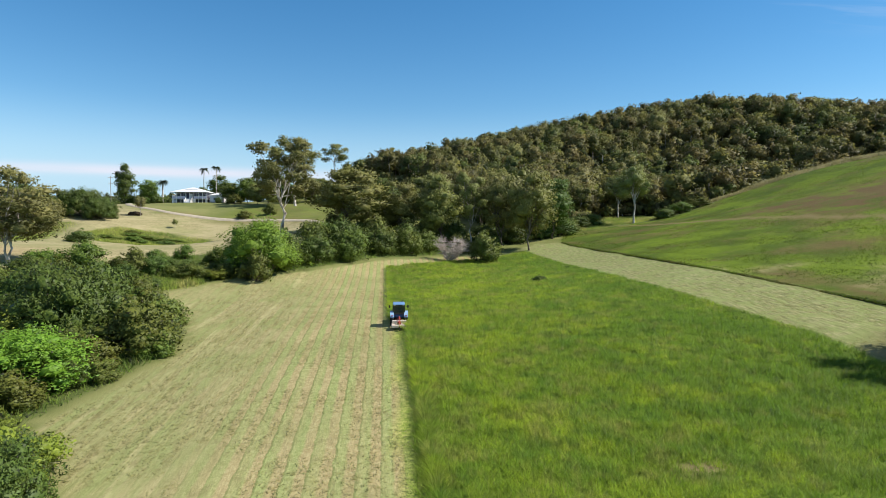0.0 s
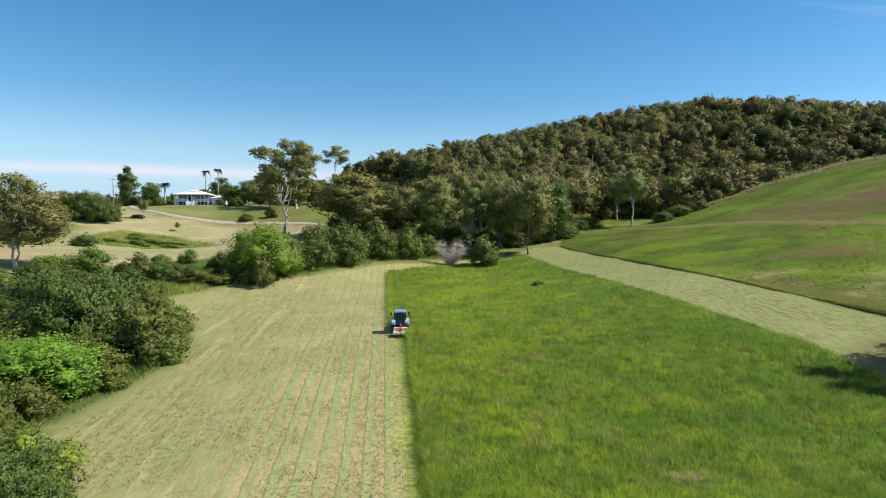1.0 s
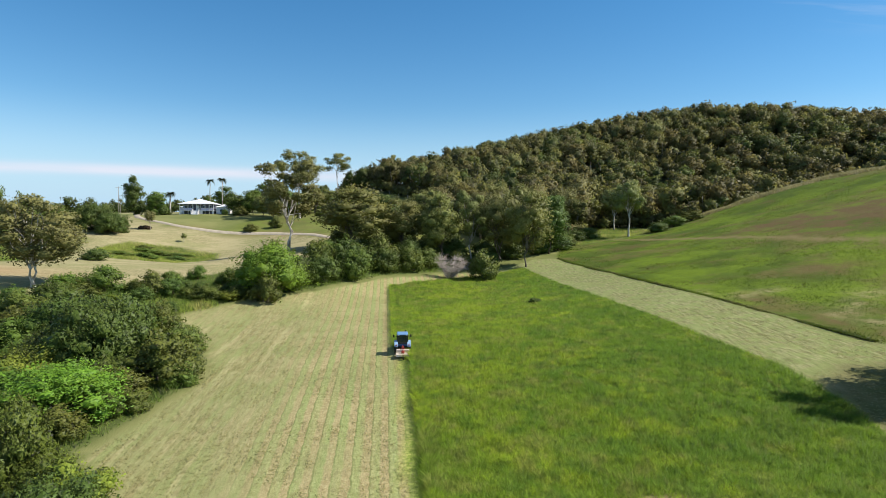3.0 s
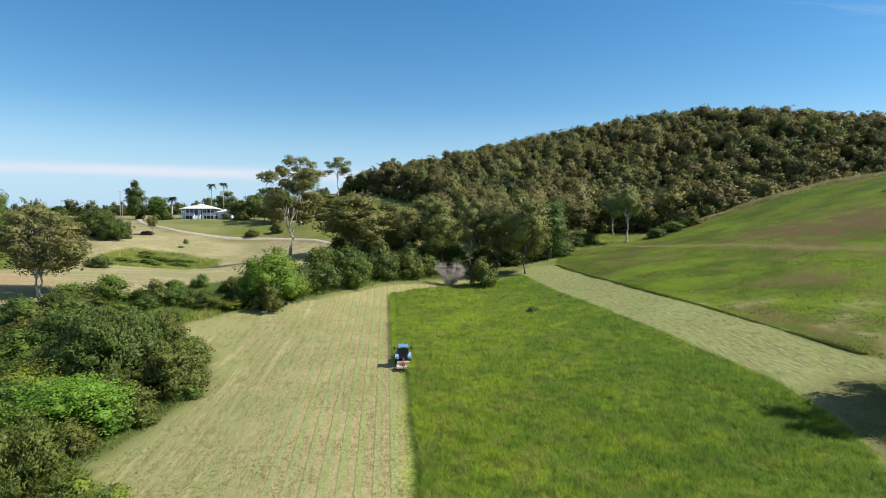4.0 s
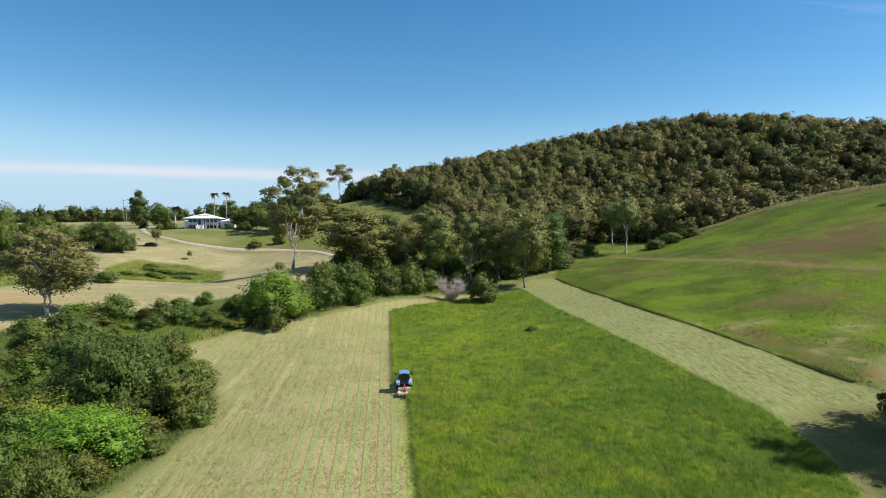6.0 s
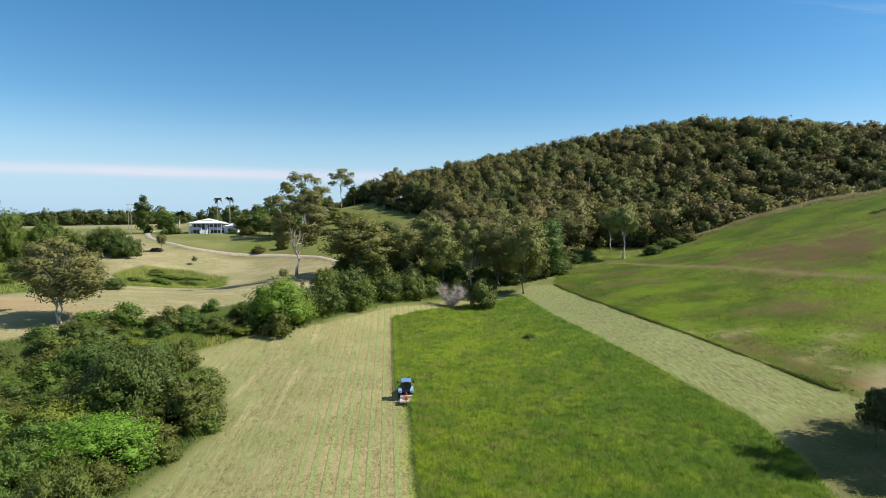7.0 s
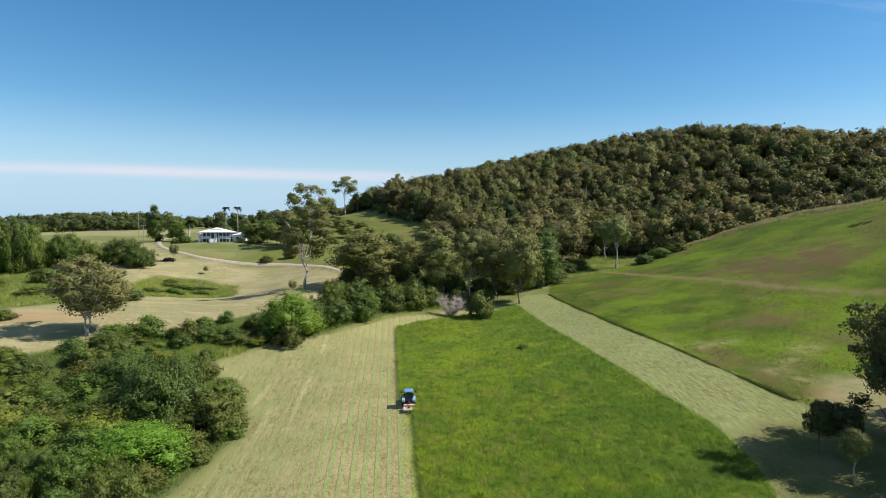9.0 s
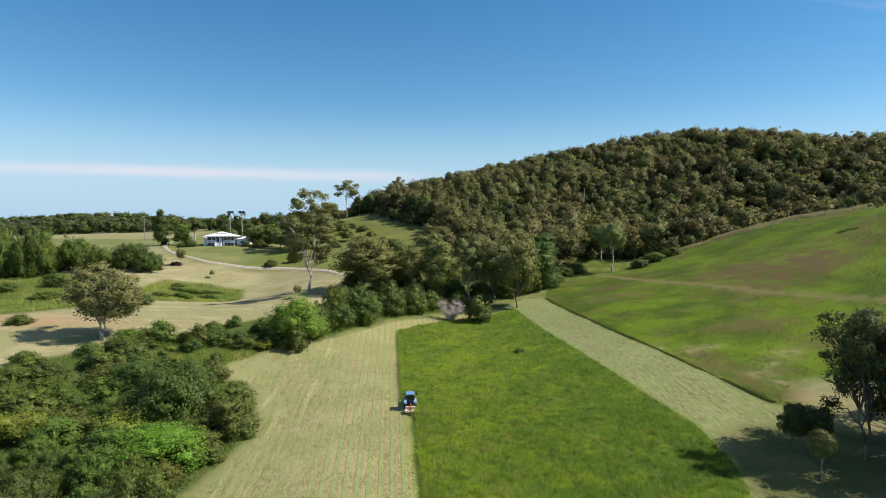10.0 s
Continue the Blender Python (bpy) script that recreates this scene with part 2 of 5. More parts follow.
def ground_material():
    n = Nodes("ground_cover", 0.95)
    n.bsdf.inputs["Specular IOR Level"].default_value = 0.1
    fine = n.noise(5.0, detail=6, rough=0.7)
    mid = n.noise(0.55, detail=5)
    wide = n.noise(0.06, detail=4)
    # mown hay: each swath has a green side, a straw side and a dark seam
    across, _ = n.along(1, 1)
    streak = n.noise(1.0, n.along(2.4, 0.5)[1], detail=6, rough=0.7)
    lane = n.noise(1.0, n.along(0.588, 0.03)[1], detail=2)
    clump = n.noise(2.6, detail=5, rough=0.75)
    u = n.math("ADD", across, n.math("MULTIPLY", n.math("SUBTRACT", n.noise(0.7, detail=4), 0.5), 0.5))
    fr = n.math("FRACT", n.math("DIVIDE", n.math("ADD", u, 0.35), ROW_WIDTH))
    loose = n.step(across, -8.0, -15.0)          # away from the newest rows the swaths lie flatter and paler
    straw = n.mix(n.step(clump, 0.36, 0.64), (0.315, 0.255, 0.12), (0.415, 0.35, 0.172))
    straw = n.mix(n.math("MULTIPLY", n.step(mid, 0.45, 0.7), 0.35), straw, (0.42, 0.33, 0.17))
    green = n.mix(n.step(clump, 0.35, 0.65), (0.235, 0.28, 0.092), (0.315, 0.355, 0.135))
    side = n.math("MULTIPLY", n.step(fr, 0.0, 0.05), n.step(fr, 0.66, 0.46))
    greenish = n.math("MULTIPLY_ADD", n.step(lane, 0.35, 0.62), 0.4, 0.5)
    hay = n.mix(n.math("MULTIPLY", side, greenish), straw, green)
    seam = n.math("MULTIPLY", n.step(n.math("ABSOLUTE", n.math("SUBTRACT", fr, 0.045)), 0.085, 0.02), n.step(streak, 0.34, 0.50))
    hay = n.mix(n.math("MULTIPLY", seam, 0.55), hay, (0.12, 0.14, 0.045))
    spread = n.mix(n.step(streak, 0.33, 0.66), (0.255, 0.23, 0.10), (0.37, 0.335, 0.16))
    spread = n.mix(n.math("MULTIPLY", n.step(n.noise(0.16, n.along(1.6, 0.5)[1], detail=5), 0.44, 0.6), 0.75), spread, (0.245, 0.28, 0.098))
    spread = n.mix(n.math("MULTIPLY", n.step(n.noise(1.0, n.along(0.52, 0.05)[1], detail=4), 0.54, 0.66), 0.8), spread, (0.44, 0.385, 0.195))
    spread = n.mix(n.math("MULTIPLY", n.step(n.noise(1.0, n.along(0.75, 0.14)[1], detail=5, rough=0.7), 0.53, 0.66), 0.8), spread, (0.195, 0.18, 0.07))
    hay = n.mix(n.math("MULTIPLY", loose, 0.8), hay, spread)
    hay = n.mix(n.math("MULTIPLY", n.step(wide, 0.46, 0.6), 0.3), hay, (0.255, 0.275, 0.105))
    hay = n.mix(n.math("MULTIPLY", n.step(n.noise(0.9, n.along(1.3, 0.6)[1], detail=6, rough=0.7), 0.50, 0.66), 0.5), hay, (0.205, 0.175, 0.078))
    hay = n.mix(n.math("MULTIPLY", n.step(clump, 0.57, 0.72), 0.25), hay, (0.50, 0.46, 0.26))
    hay = n.mix(n.math("MULTIPLY", n.step(clump, 0.40, 0.28), 0.1), hay, (0.16, 0.165, 0.06))
    weathered = n.mix(n.step(streak, 0.35, 0.66), (0.15, 0.155, 0.06), (0.33, 0.325, 0.15))
    weathered = n.mix(n.math("MULTIPLY", n.step(mid, 0.40, 0.58), 0.65), weathered, (0.22, 0.27, 0.085))
    hay = n.mix(n.math("MULTIPLY", n.attr("old"), 0.95), hay, weathered)
    fresh = n.mix(n.step(clump, 0.35, 0.65), (0.20, 0.27, 0.045), (0.40, 0.41, 0.11))
    fresh = n.mix(n.step(n.attr("swath"), 0.45, 0.6), fresh, n.mix(n.step(clump, 0.35, 0.65), (0.25, 0.19, 0.075), (0.44, 0.36, 0.17)))
    hay = n.mix(n.attr("fresh"), hay, fresh)
    # paddock beyond the creek, mown shorter and drier
    arcs = n.node("ShaderNodeTexWave", Scale=0.16, Distortion=3.5, Detail=2.0)
    arcs.wave_type, arcs.rings_direction = "RINGS", "Z"
    n.put(arcs.inputs["Vector"], n.place(1, 0.8, 1))
    dry = n.mix(n.step(streak, 0.35, 0.65), (0.235, 0.205, 0.10), (0.385, 0.335, 0.178))
    dry = n.mix(n.math("MULTIPLY", n.step(wide, 0.46, 0.6), 0.6), dry, (0.27, 0.265, 0.115))
    dry = n.mix(n.math("MULTIPLY", n.step(arcs.outputs["Fac"], 0.55, 0.9), 0.22), dry, (0.20, 0.20, 0.085))
    dry = n.mix(n.math("MULTIPLY", n.step(n.noise(0.14, n.place(0.6, 1.4, 1), detail=6, rough=0.65), 0.47, 0.62), 0.6), dry, (0.42, 0.355, 0.20))
    dry = n.mix(n.math("MULTIPLY", n.attr("bare"), 0.7), dry, (0.40, 0.245, 0.14))
    # standing grass, hill pasture, house lawn, creek bank (also the gums' shade), forest floor
    tall = n.mix(n.attr("bare"), n.mix(mid, (0.10, 0.16, 0.02), (0.17, 0.23, 0.03)), n.mix(clump, (0.20, 0.14, 0.075), (0.40, 0.30, 0.17)))
    hill = n.mix(n.step(n.noise(0.05, detail=6, rough=0.65), 0.40, 0.60), (0.07, 0.108, 0.011), (0.142, 0.205, 0.013))
    hill = n.mix(n.math("MULTIPLY", n.step(n.noise(0.09, n.place(0.7, 1, 1), detail=7, rough=0.65), 0.48, 0.64), 0.8), hill, (0.15, 0.12, 0.042))
    hill = n.mix(n.math("MULTIPLY", n.step(n.noise(1.1, detail=6, rough=0.75), 0.56, 0.38), 0.3), hill, (0.06, 0.085, 0.014))
    hill = n.mix(n.math("MULTIPLY", n.step(fine, 0.45, 0.7), 0.45), hill, (0.07, 0.11, 0.017))
    hill = n.mix(n.math("MULTIPLY", n.attr("bare"), n.math("MULTIPLY_ADD", n.step(n.noise(0.22, detail=5), 0.38, 0.58), 0.7, 0.3)), hill, (0.125, 0.088, 0.036))
    hill = n.mix(n.math("MULTIPLY", n.attr("pale"), n.math("MULTIPLY_ADD", n.step(n.noise(0.5, detail=5), 0.35, 0.6), 0.55, 0.15)), hill, (0.34, 0.285, 0.14))
    lawn = n.mix(n.step(wide, 0.4, 0.6), (0.165, 0.175, 0.06), (0.25, 0.24, 0.095))
    lawn = n.mix(n.math("MULTIPLY", fine, 0.5), lawn, (0.12, 0.16, 0.035))
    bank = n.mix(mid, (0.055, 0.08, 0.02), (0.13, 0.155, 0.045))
    floor = n.mix(mid, (0.03, 0.042, 0.018), (0.065, 0.072, 0.034))
    c = lawn
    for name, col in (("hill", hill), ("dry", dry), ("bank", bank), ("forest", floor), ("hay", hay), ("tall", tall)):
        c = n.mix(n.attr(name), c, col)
    c = n.mix(n.math("MULTIPLY", n.attr("track"), 0.8), c, (0.21, 0.16, 0.075))
    n.bump(n.math("ADD", n.math("MULTIPLY", fine, 0.6), streak), 0.55, 0.12)
    return n.colour(c)


MAT = {}
MAT["ground"] = ground_material()
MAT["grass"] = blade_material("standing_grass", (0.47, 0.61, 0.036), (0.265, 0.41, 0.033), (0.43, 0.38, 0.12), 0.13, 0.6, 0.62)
MAT["pasture"] = blade_material("pasture_grass", (0.16, 0.235, 0.013), (0.09, 0.14, 0.011), (0.155, 0.125, 0.04), 0.045, 0.7)
MAT["reed"] = blade_material("rank_grass", (0.479, 0.552, 0.084), (0.214, 0.324, 0.042), (0.655, 0.552, 0.204), 0.11, 0.8)
MAT["fringe"] = blade_material("dry_grass", (0.42, 0.38, 0.16), (0.26, 0.25, 0.09), (0.50, 0.42, 0.22), 0.11, 0.8)
MAT["weed"] = blade_material("creek_weeds", (0.24, 0.35, 0.05), (0.10, 0.18, 0.026), (0.25, 0.24, 0.08), 0.12, 0.4)
MAT["straw"] = blade_material("cut_hay", (0.40, 0.37, 0.165), (0.31, 0.31, 0.12), (0.355, 0.31, 0.145), 0.12, 0.5)
MAT["leaf_gum"] = leaf_material("gum_leaves", (0.312, 0.315, 0.09), (0.186, 0.20, 0.052), (0.28, 0.26, 0.078))
MAT["leaf_olive"] = leaf_material("olive_leaves", (0.315, 0.32, 0.076), (0.16, 0.176, 0.041), (0.29, 0.27, 0.07))
MAT["leaf_dark"] = leaf_material("dark_leaves", (0.135, 0.19, 0.03), (0.06, 0.098, 0.016), (0.16, 0.17, 0.033))
# olive leaves darkened in colour to the tone of backlit, shaded crowns
MAT["leaf_shade"] = leaf_material("shade_dark_leaves", (0.135, 0.145, 0.042), (0.06, 0.07, 0.02), (0.15, 0.13, 0.045))
MAT["leaf_mid"] = leaf_material("shrub_leaves", (0.175, 0.245, 0.031), (0.08, 0.132, 0.018), (0.19, 0.205, 0.034))
MAT["leaf_bright"] = leaf_material("bright_leaves", (0.235, 0.37, 0.03), (0.115, 0.21, 0.018), (0.23, 0.29, 0.03))
MAT["leaf_yellow"] = leaf_material("yellow_leaves", (0.281, 0.309, 0.0337), (0.163, 0.2, 0.0218), (0.279, 0.257, 0.045))
MAT["leaf_scrub"] = leaf_material("scrub_leaves", (0.19, 0.225, 0.036), (0.088, 0.114, 0.02), (0.22, 0.205, 0.04))
MAT["leaf_brown"] = leaf_material("brown_leaves", (0.275, 0.245, 0.08), (0.15, 0.14, 0.046), (0.28, 0.215, 0.075))
MAT["twig"] = plain("bare_grey_twigs", (0.66, 0.56, 0.50), 0.9, vary=0.25)
MAT["palm"] = leaf_material("palm_fronds", (0.27, 0.33, 0.12), (0.15, 0.20, 0.07), (0.30, 0.28, 0.12))
MAT["bark_pale"] = bark_material("smooth_gum_bark", (0.62, 0.58, 0.52), (0.30, 0.26, 0.21), (0.40, 0.33, 0.26))
MAT["bark_dark"] = bark_material("rough_bark", (0.20, 0.165, 0.125), (0.09, 0.07, 0.05), (0.14, 0.11, 0.08))
MAT["paint_blue"] = plain("blue_paint", (0.045, 0.15, 0.38), 0.35, vary=0.2)
# blue paint with the sun's brightening put into the fender colour
MAT["paint_sunlit"] = plain("sunlit_blue_paint", (0.30, 0.46, 0.66), 0.4)
MAT["paint_roof"] = plain("roof_paint", (0.16, 0.30, 0.52), 0.4)
MAT["paint_red"] = plain("red_paint", (0.40, 0.045, 0.03), 0.5, vary=0.3)
MAT["paint_cream"] = plain("cream_paint", (0.72, 0.60, 0.50), 0.6, vary=0.25)
MAT["paint_white"] = plain("white_paint", (0.80, 0.79, 0.78), 0.6, vary=0.06)
MAT["rubber"] = plain("dusty_rubber", (0.035, 0.033, 0.03), 0.9, vary=0.3)
MAT["iron"] = plain("dark_iron", (0.06, 0.055, 0.05), 0.6, metal=0.4, vary=0.3)
MAT["rim"] = plain("grey_rim", (0.42, 0.42, 0.40), 0.5, vary=0.2)
MAT["lamp"] = plain("red_lamp", (0.5, 0.03, 0.02), 0.3)
MAT["roof"] = plain("pale_iron_roof", (0.82, 0.82, 0.82), 0.45, vary=0.05)
# white boards with the lilac tint of shade put into their colour
MAT["lilac"] = plain("shade_tinted_boards", (0.58, 0.54, 0.72), 0.7, vary=0.08)
MAT["wall_white"] = plain("white_boards", (0.80, 0.78, 0.80), 0.7, vary=0.06)
# verandah and underfloor shade is put into this wall colour
MAT["shade_wall"] = plain("verandah_shade_wall", (0.13, 0.13, 0.18), 0.8)
MAT["wood_grey"] = plain("weathered_pole", (0.36, 0.32, 0.27), 0.9, vary=0.3)
MAT["gravel"] = plain("pale_gravel", (0.46, 0.39, 0.29), 0.95, vary=0.3, scale=0.6)
MAT["mulch"] = plain("brown_brush_heap", (0.15, 0.10, 0.06), 0.95, vary=0.4)


def glass_material():
    n = Nodes("tinted_cab_glass", 0.05)
    n.bsdf.inputs["Base Color"].default_value = (0.07, 0.09, 0.095, 1)
    n.bsdf.inputs["Transmission Weight"].default_value = 0.6
    n.bsdf.inputs["Specular IOR Level"].default_value = 0.5
    return n.mat


MAT["glass"] = glass_material()


# ---------------------------------------------------------------- the lie of the land
# rounded swells added to a plain 22 m above the tractor's field
NEAR = [-5.2, -3.7, 7.1, -17.9, 21.6, 11.3, -11.0, 8.4, 3.2, -14.8, -5.2, 5.4, -14.7, 1.4, 9.6]
MIDDLE = [-5.8, 7.7, -0.7, -10.6, -2.1, 41.4, 4.7, -6.8, -3.3, 6.3, -35.8, -23.7]
FAR = [4.1, -12.0, 6.8, 6.9, 27.4, 3.0]
MOUNDS = [
    (0, -60, 120, -14.5),
    (150, -40, 120, -18.6),
    (-160, 40, 110, -16.3),
    (250, 90, 110, 16.1),
    (60, 560, 190, 27),
    (320, 560, 190, 34.7),
    (-220, 560, 190, -2.5),
    (-40, 155, 18, 3.4),
    (-68, 167, 21, -4.2),
    (-74, 190, 18, -6),
    (-50, 340, 30, 6.5),
    (170, 402, 35, 2.6),
    (290, 402, 40, -2),
    (125, 214, 30, 14.7),
    (-45, 58, 20, -0.7),
    (-55, 92, 18, -2.1),
    (400, 310, 80, 28.9),
    (-105, 255, 35, 2.6),
    (-900, 1500, 210, 31), (-560, 1700, 330, 14),
]
SWELLS = [(x, y, 48, NEAR[5 * j + i]) for j, y in enumerate((20, 75, 130)) for i, x in enumerate((-90, -45, 0, 45, 90))]
SWELLS += [(x, y, 70, MIDDLE[6 * j + i]) for j, y in enumerate((190, 260)) for i, x in enumerate((-140, -70, 0, 70, 140, 215))]
SWELLS += [(x, 370, 95, FAR[i]) for i, x in enumerate((-220, -100, 0, 100, 200, 310))]
SWELLS += MOUNDS


def height(x, y):
    """Height of the ground, for numbers or arrays."""
    x, y = np.asarray(x, float), np.asarray(y, float)
    z = np.full(np.broadcast(x, y).shape, 22.0)
    for cx, cy, s, a in SWELLS:
        z = z + a * np.exp(-((x - cx) ** 2 + (y - cy) ** 2) / (2.0 * s * s))
    return z


def ground_at(x, y):
    return float(height(x, y))


def edge_right(y):
    """x of the edge of the standing grass behind the tractor."""
    return 2.75 - 0.095 * y


TRACTOR_Y = 73.0                      # the rear axle
GRASS = [(-0.4, 20), (edge_right(TRACTOR_Y + 1), TRACTOR_Y + 1), (edge_right(TRACTOR_Y + 1) - 1.9, TRACTOR_Y + 1.5), (-11.2, 130), (-10.8, 132.5), (-7, 138),
         (2, 143.5), (12, 147), (20, 154), (21.5, 152), (26, 123), (30, 98), (34, 77), (37.6, 62), (38, 50), (37, 44), (35, 36), (34, 20)]
HAY = [(-18, 15), (-22.5, 35), (-31.5, 47.5), (-29.8, 55), (-28.6, 66), (-30.5, 73), (-37, 87), (-46.5, 98), (-46, 103), (-39.5, 110), (-33, 116.5), (-25.6, 123.5),
       (-13, 140), (-1, 148.5), (10, 152), (19, 158), (26, 166), (31.6, 163.3), (36, 138), (41, 112), (47.3, 86), (52.2, 67.5), (54, 55), (47, 40), (40, 15)]
HILL = [(31.6, 163.3), (36, 138), (41, 112), (47.3, 86), (52.2, 67.5), (58, 52), (70, 30), (110, 0), (260, 20), (260, 150), (185, 215), (140, 238), (108, 225), (78, 203), (58, 196), (42, 190), (34, 175)]
PADDOCK = [(-300, 60), (-110, 70), (-88, 84), (-76, 101), (-70, 109), (-57, 123), (-47, 132), (-38, 141), (-32, 152), (-30, 168), (-36, 188), (-55, 206), (-82, 209), (-97, 210), (-112, 220),
           (-134, 255), (-160, 235), (-150, 200), (-118, 178), (-98, 140), (-118, 128), (-150, 135), (-300, 120)]
CLEARING = [(38, 184), (58, 198), (73, 203), (74, 234), (56, 236), (47, 210), (36, 192)]
# follows the shadow of the corner gums; the ground is coloured darker inside
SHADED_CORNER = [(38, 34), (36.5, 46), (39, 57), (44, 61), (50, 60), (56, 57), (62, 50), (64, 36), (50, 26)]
DRY_CORNER = [(54, 63), (57, 70), (62, 75), (72, 72), (78, 60), (70, 46), (59, 52)]
KNOLL = [(-78, 214), (-36, 196), (-30, 176), (-8, 188), (0, 215), (2, 256), (-6, 290), (-30, 304), (-48, 330), (-80, 345), (-86, 300), (-66, 250)]
FAR_FIELD = [(-330, 318), (-330, 430), (-175, 430), (-158, 345), (-190, 318)]
WEEDS = [(-100.4, 170.4), (-88.5, 157), (-74, 170), (-69.5, 177), (-73.1, 191.2), (-84.6, 193.3), (-99.3, 186.7)]
CREEK = [(-20, 15), (-24, 35), (-33.5, 47.8), (-31.5, 55), (-30.2, 66), (-32, 73), (-38.5, 87), (-48, 98), (-47, 104), (-41, 111), (-35, 117.5), (-27, 125),
         (-14.5, 142), (-2, 151), (9, 156), (12, 164), (-20, 166), (-30, 154), (-36, 143), (-47, 133), (-57, 124), (-70, 110), (-76, 101), (-86, 84), (-92, 60), (-95, 20)]
DRIVE = [(-152, 330), (-147, 305), (-143, 284), (-136, 266), (-129, 250), (-120, 234), (-110, 222), (-96, 213), (-82, 211), (-62, 209), (-44, 200), (-33, 186)]
BROW = [(80, 208), (94, 220), (103, 214), (112, 208), (124, 203), (136, 196), (150, 187)]
HILL_TRACK = [(56, 196), (60.4, 184), (68.7, 151), (79.5, 124), (89.6, 111), (110, 92)]


def inside(poly, x, y, soft=0.6):
    """1 within the outline, 0 outside, smooth over about soft metres."""
    x, y = np.asarray(x, float), np.asarray(y, float)
    odd, near = np.zeros(x.shape, bool), np.full(x.shape, 1e9)
    for (ax, ay), (bx, by) in zip(poly, poly[1:] + poly[:1]):
        with np.errstate(divide="ignore", invalid="ignore"):
            cross = ((ay > y) != (by > y)) & (x < (bx - ax) * (y - ay) / (by - ay + 1e-12) + ax)
        odd ^= cross
        dx, dy = bx - ax, by - ay
        t = np.clip(((x - ax) * dx + (y - ay) * dy) / (dx * dx + dy * dy), 0, 1)
        near = np.minimum(near, np.hypot(x - ax - t * dx, y - ay - t * dy))
    signed = np.where(odd, near, -near)
    return np.clip(signed / soft + 0.5, 0, 1)


def beside(line, x, y):
    """Distance to an open line."""
    near = np.full(np.shape(x), 1e9)
    for (ax, ay), (bx, by) in zip(line, line[1:]):
        dx, dy = bx - ax, by - ay
        t = np.clip(((x - ax) * dx + (y - ay) * dy) / (dx * dx + dy * dy), 0, 1)
        near = np.minimum(near, np.hypot(x - ax - t * dx, y - ay - t * dy))
    return near


FOOT_X = [-84, -70, -54, -30, -6, 2, 12, 30, 50, 56, 72, 90, 140, 190, 300, 500]
FOOT_Y = [420, 392, 352, 316, 290, 252, 205, 196, 212, 238, 236, 218, 246, 228, 186, 150]


def forest_cover(x, y):
    """Where the woods stand: the big hill behind the fields, and the far rises."""
    foot = np.interp(x, FOOT_X, FOOT_Y)
    big = (x > -84) & (y > foot) & (y < 620) & (x < 700)
    far = (y > 1000) | ((x < -300) & (y > 640))
    return (big | far).astype(float)


# ---------------------------------------------------------------- mesh helpers
def mesh_of(name, verts, faces, material, attributes=None, smooth=False):
    """A mesh from numpy arrays; faces is an (n, 3) or (n, 4) array or a list of such."""
    groups = faces if isinstance(faces, list) else [faces]
    me = bpy.data.meshes.new(name)
    verts = np.asarray(verts, np.float32)
    me.vertices.add(len(verts))
    me.vertices.foreach_set("co", verts.ravel())
    loops = np.concatenate([np.asarray(f, np.int32).ravel() for f in groups])
    sizes = np.concatenate([np.full(len(f), np.shape(f)[1], np.int32) for f in groups])
    starts = np.concatenate([[0], np.cumsum(sizes)[:-1]]).astype(np.int32)
    me.loops.add(len(loops))
    me.loops.foreach_set("vertex_index", loops)
    me.polygons.add(len(sizes))
    me.polygons.foreach_set("loop_start", starts)
    for key, values in (attributes or {}).items():
        flat = np.ndim(values) == 1
        me.attributes.new(key, "FLOAT" if flat else "FLOAT_VECTOR", "POINT").data.foreach_set("value" if flat else "vector", np.asarray(values, np.float32).ravel())
    me.update(calc_edges=True)
    me.materials.append(material)
    if not smooth:
        me.shade_flat()
    return me


def part(name, data, material, parent, label=""):
    """One mesh object (from a mesh or a bmesh) under a thing or a part."""
    if isinstance(data, bmesh.types.BMesh):
        me = bpy.data.meshes.new(name)
        data.to_mesh(me)
        data.free()
        me.materials.append(material)
        data = me
    ob = new(name, data)
    ob.parent = parent
    return tagged(ob, label)


def thing(name, label, category, group="", kind=""):
    return tagged(new(name), label, category, group, kind)


def box(bm, x0, x1, y0, y1, z0, z1, bevel=0.0, taper=0.0):
    """A box, bevelled; taper draws its top in."""
    made = bmesh.ops.create_cube(bm, size=1.0)["verts"]
    for v in made:
        k = 1 - taper if v.co.z > 0 else 1
        v.co = Vector(((x0 + x1) / 2 + v.co.x * (x1 - x0) * k, (y0 + y1) / 2 + v.co.y * (y1 - y0) * k, (z0 + z1) / 2 + v.co.z * (z1 - z0)))
    if bevel:
        edges = list({e for v in made for e in v.link_edges})
        bmesh.ops.bevel(bm, geom=edges, offset=bevel, segments=2, affect="EDGES", profile=0.6)
    return bm


def rod(bm, a, b, r, r2=None, sides=10):
    """A round bar from a to b."""
    a, b = Vector(a), Vector(b)
    m = Matrix.Translation((a + b) / 2) @ (b - a).to_track_quat("Z", "Y").to_matrix().to_4x4()
    bmesh.ops.create_cone(bm, cap_ends=True, segments=sides, radius1=r, radius2=r if r2 is None else r2, depth=(b - a).length, matrix=m)
    return bm


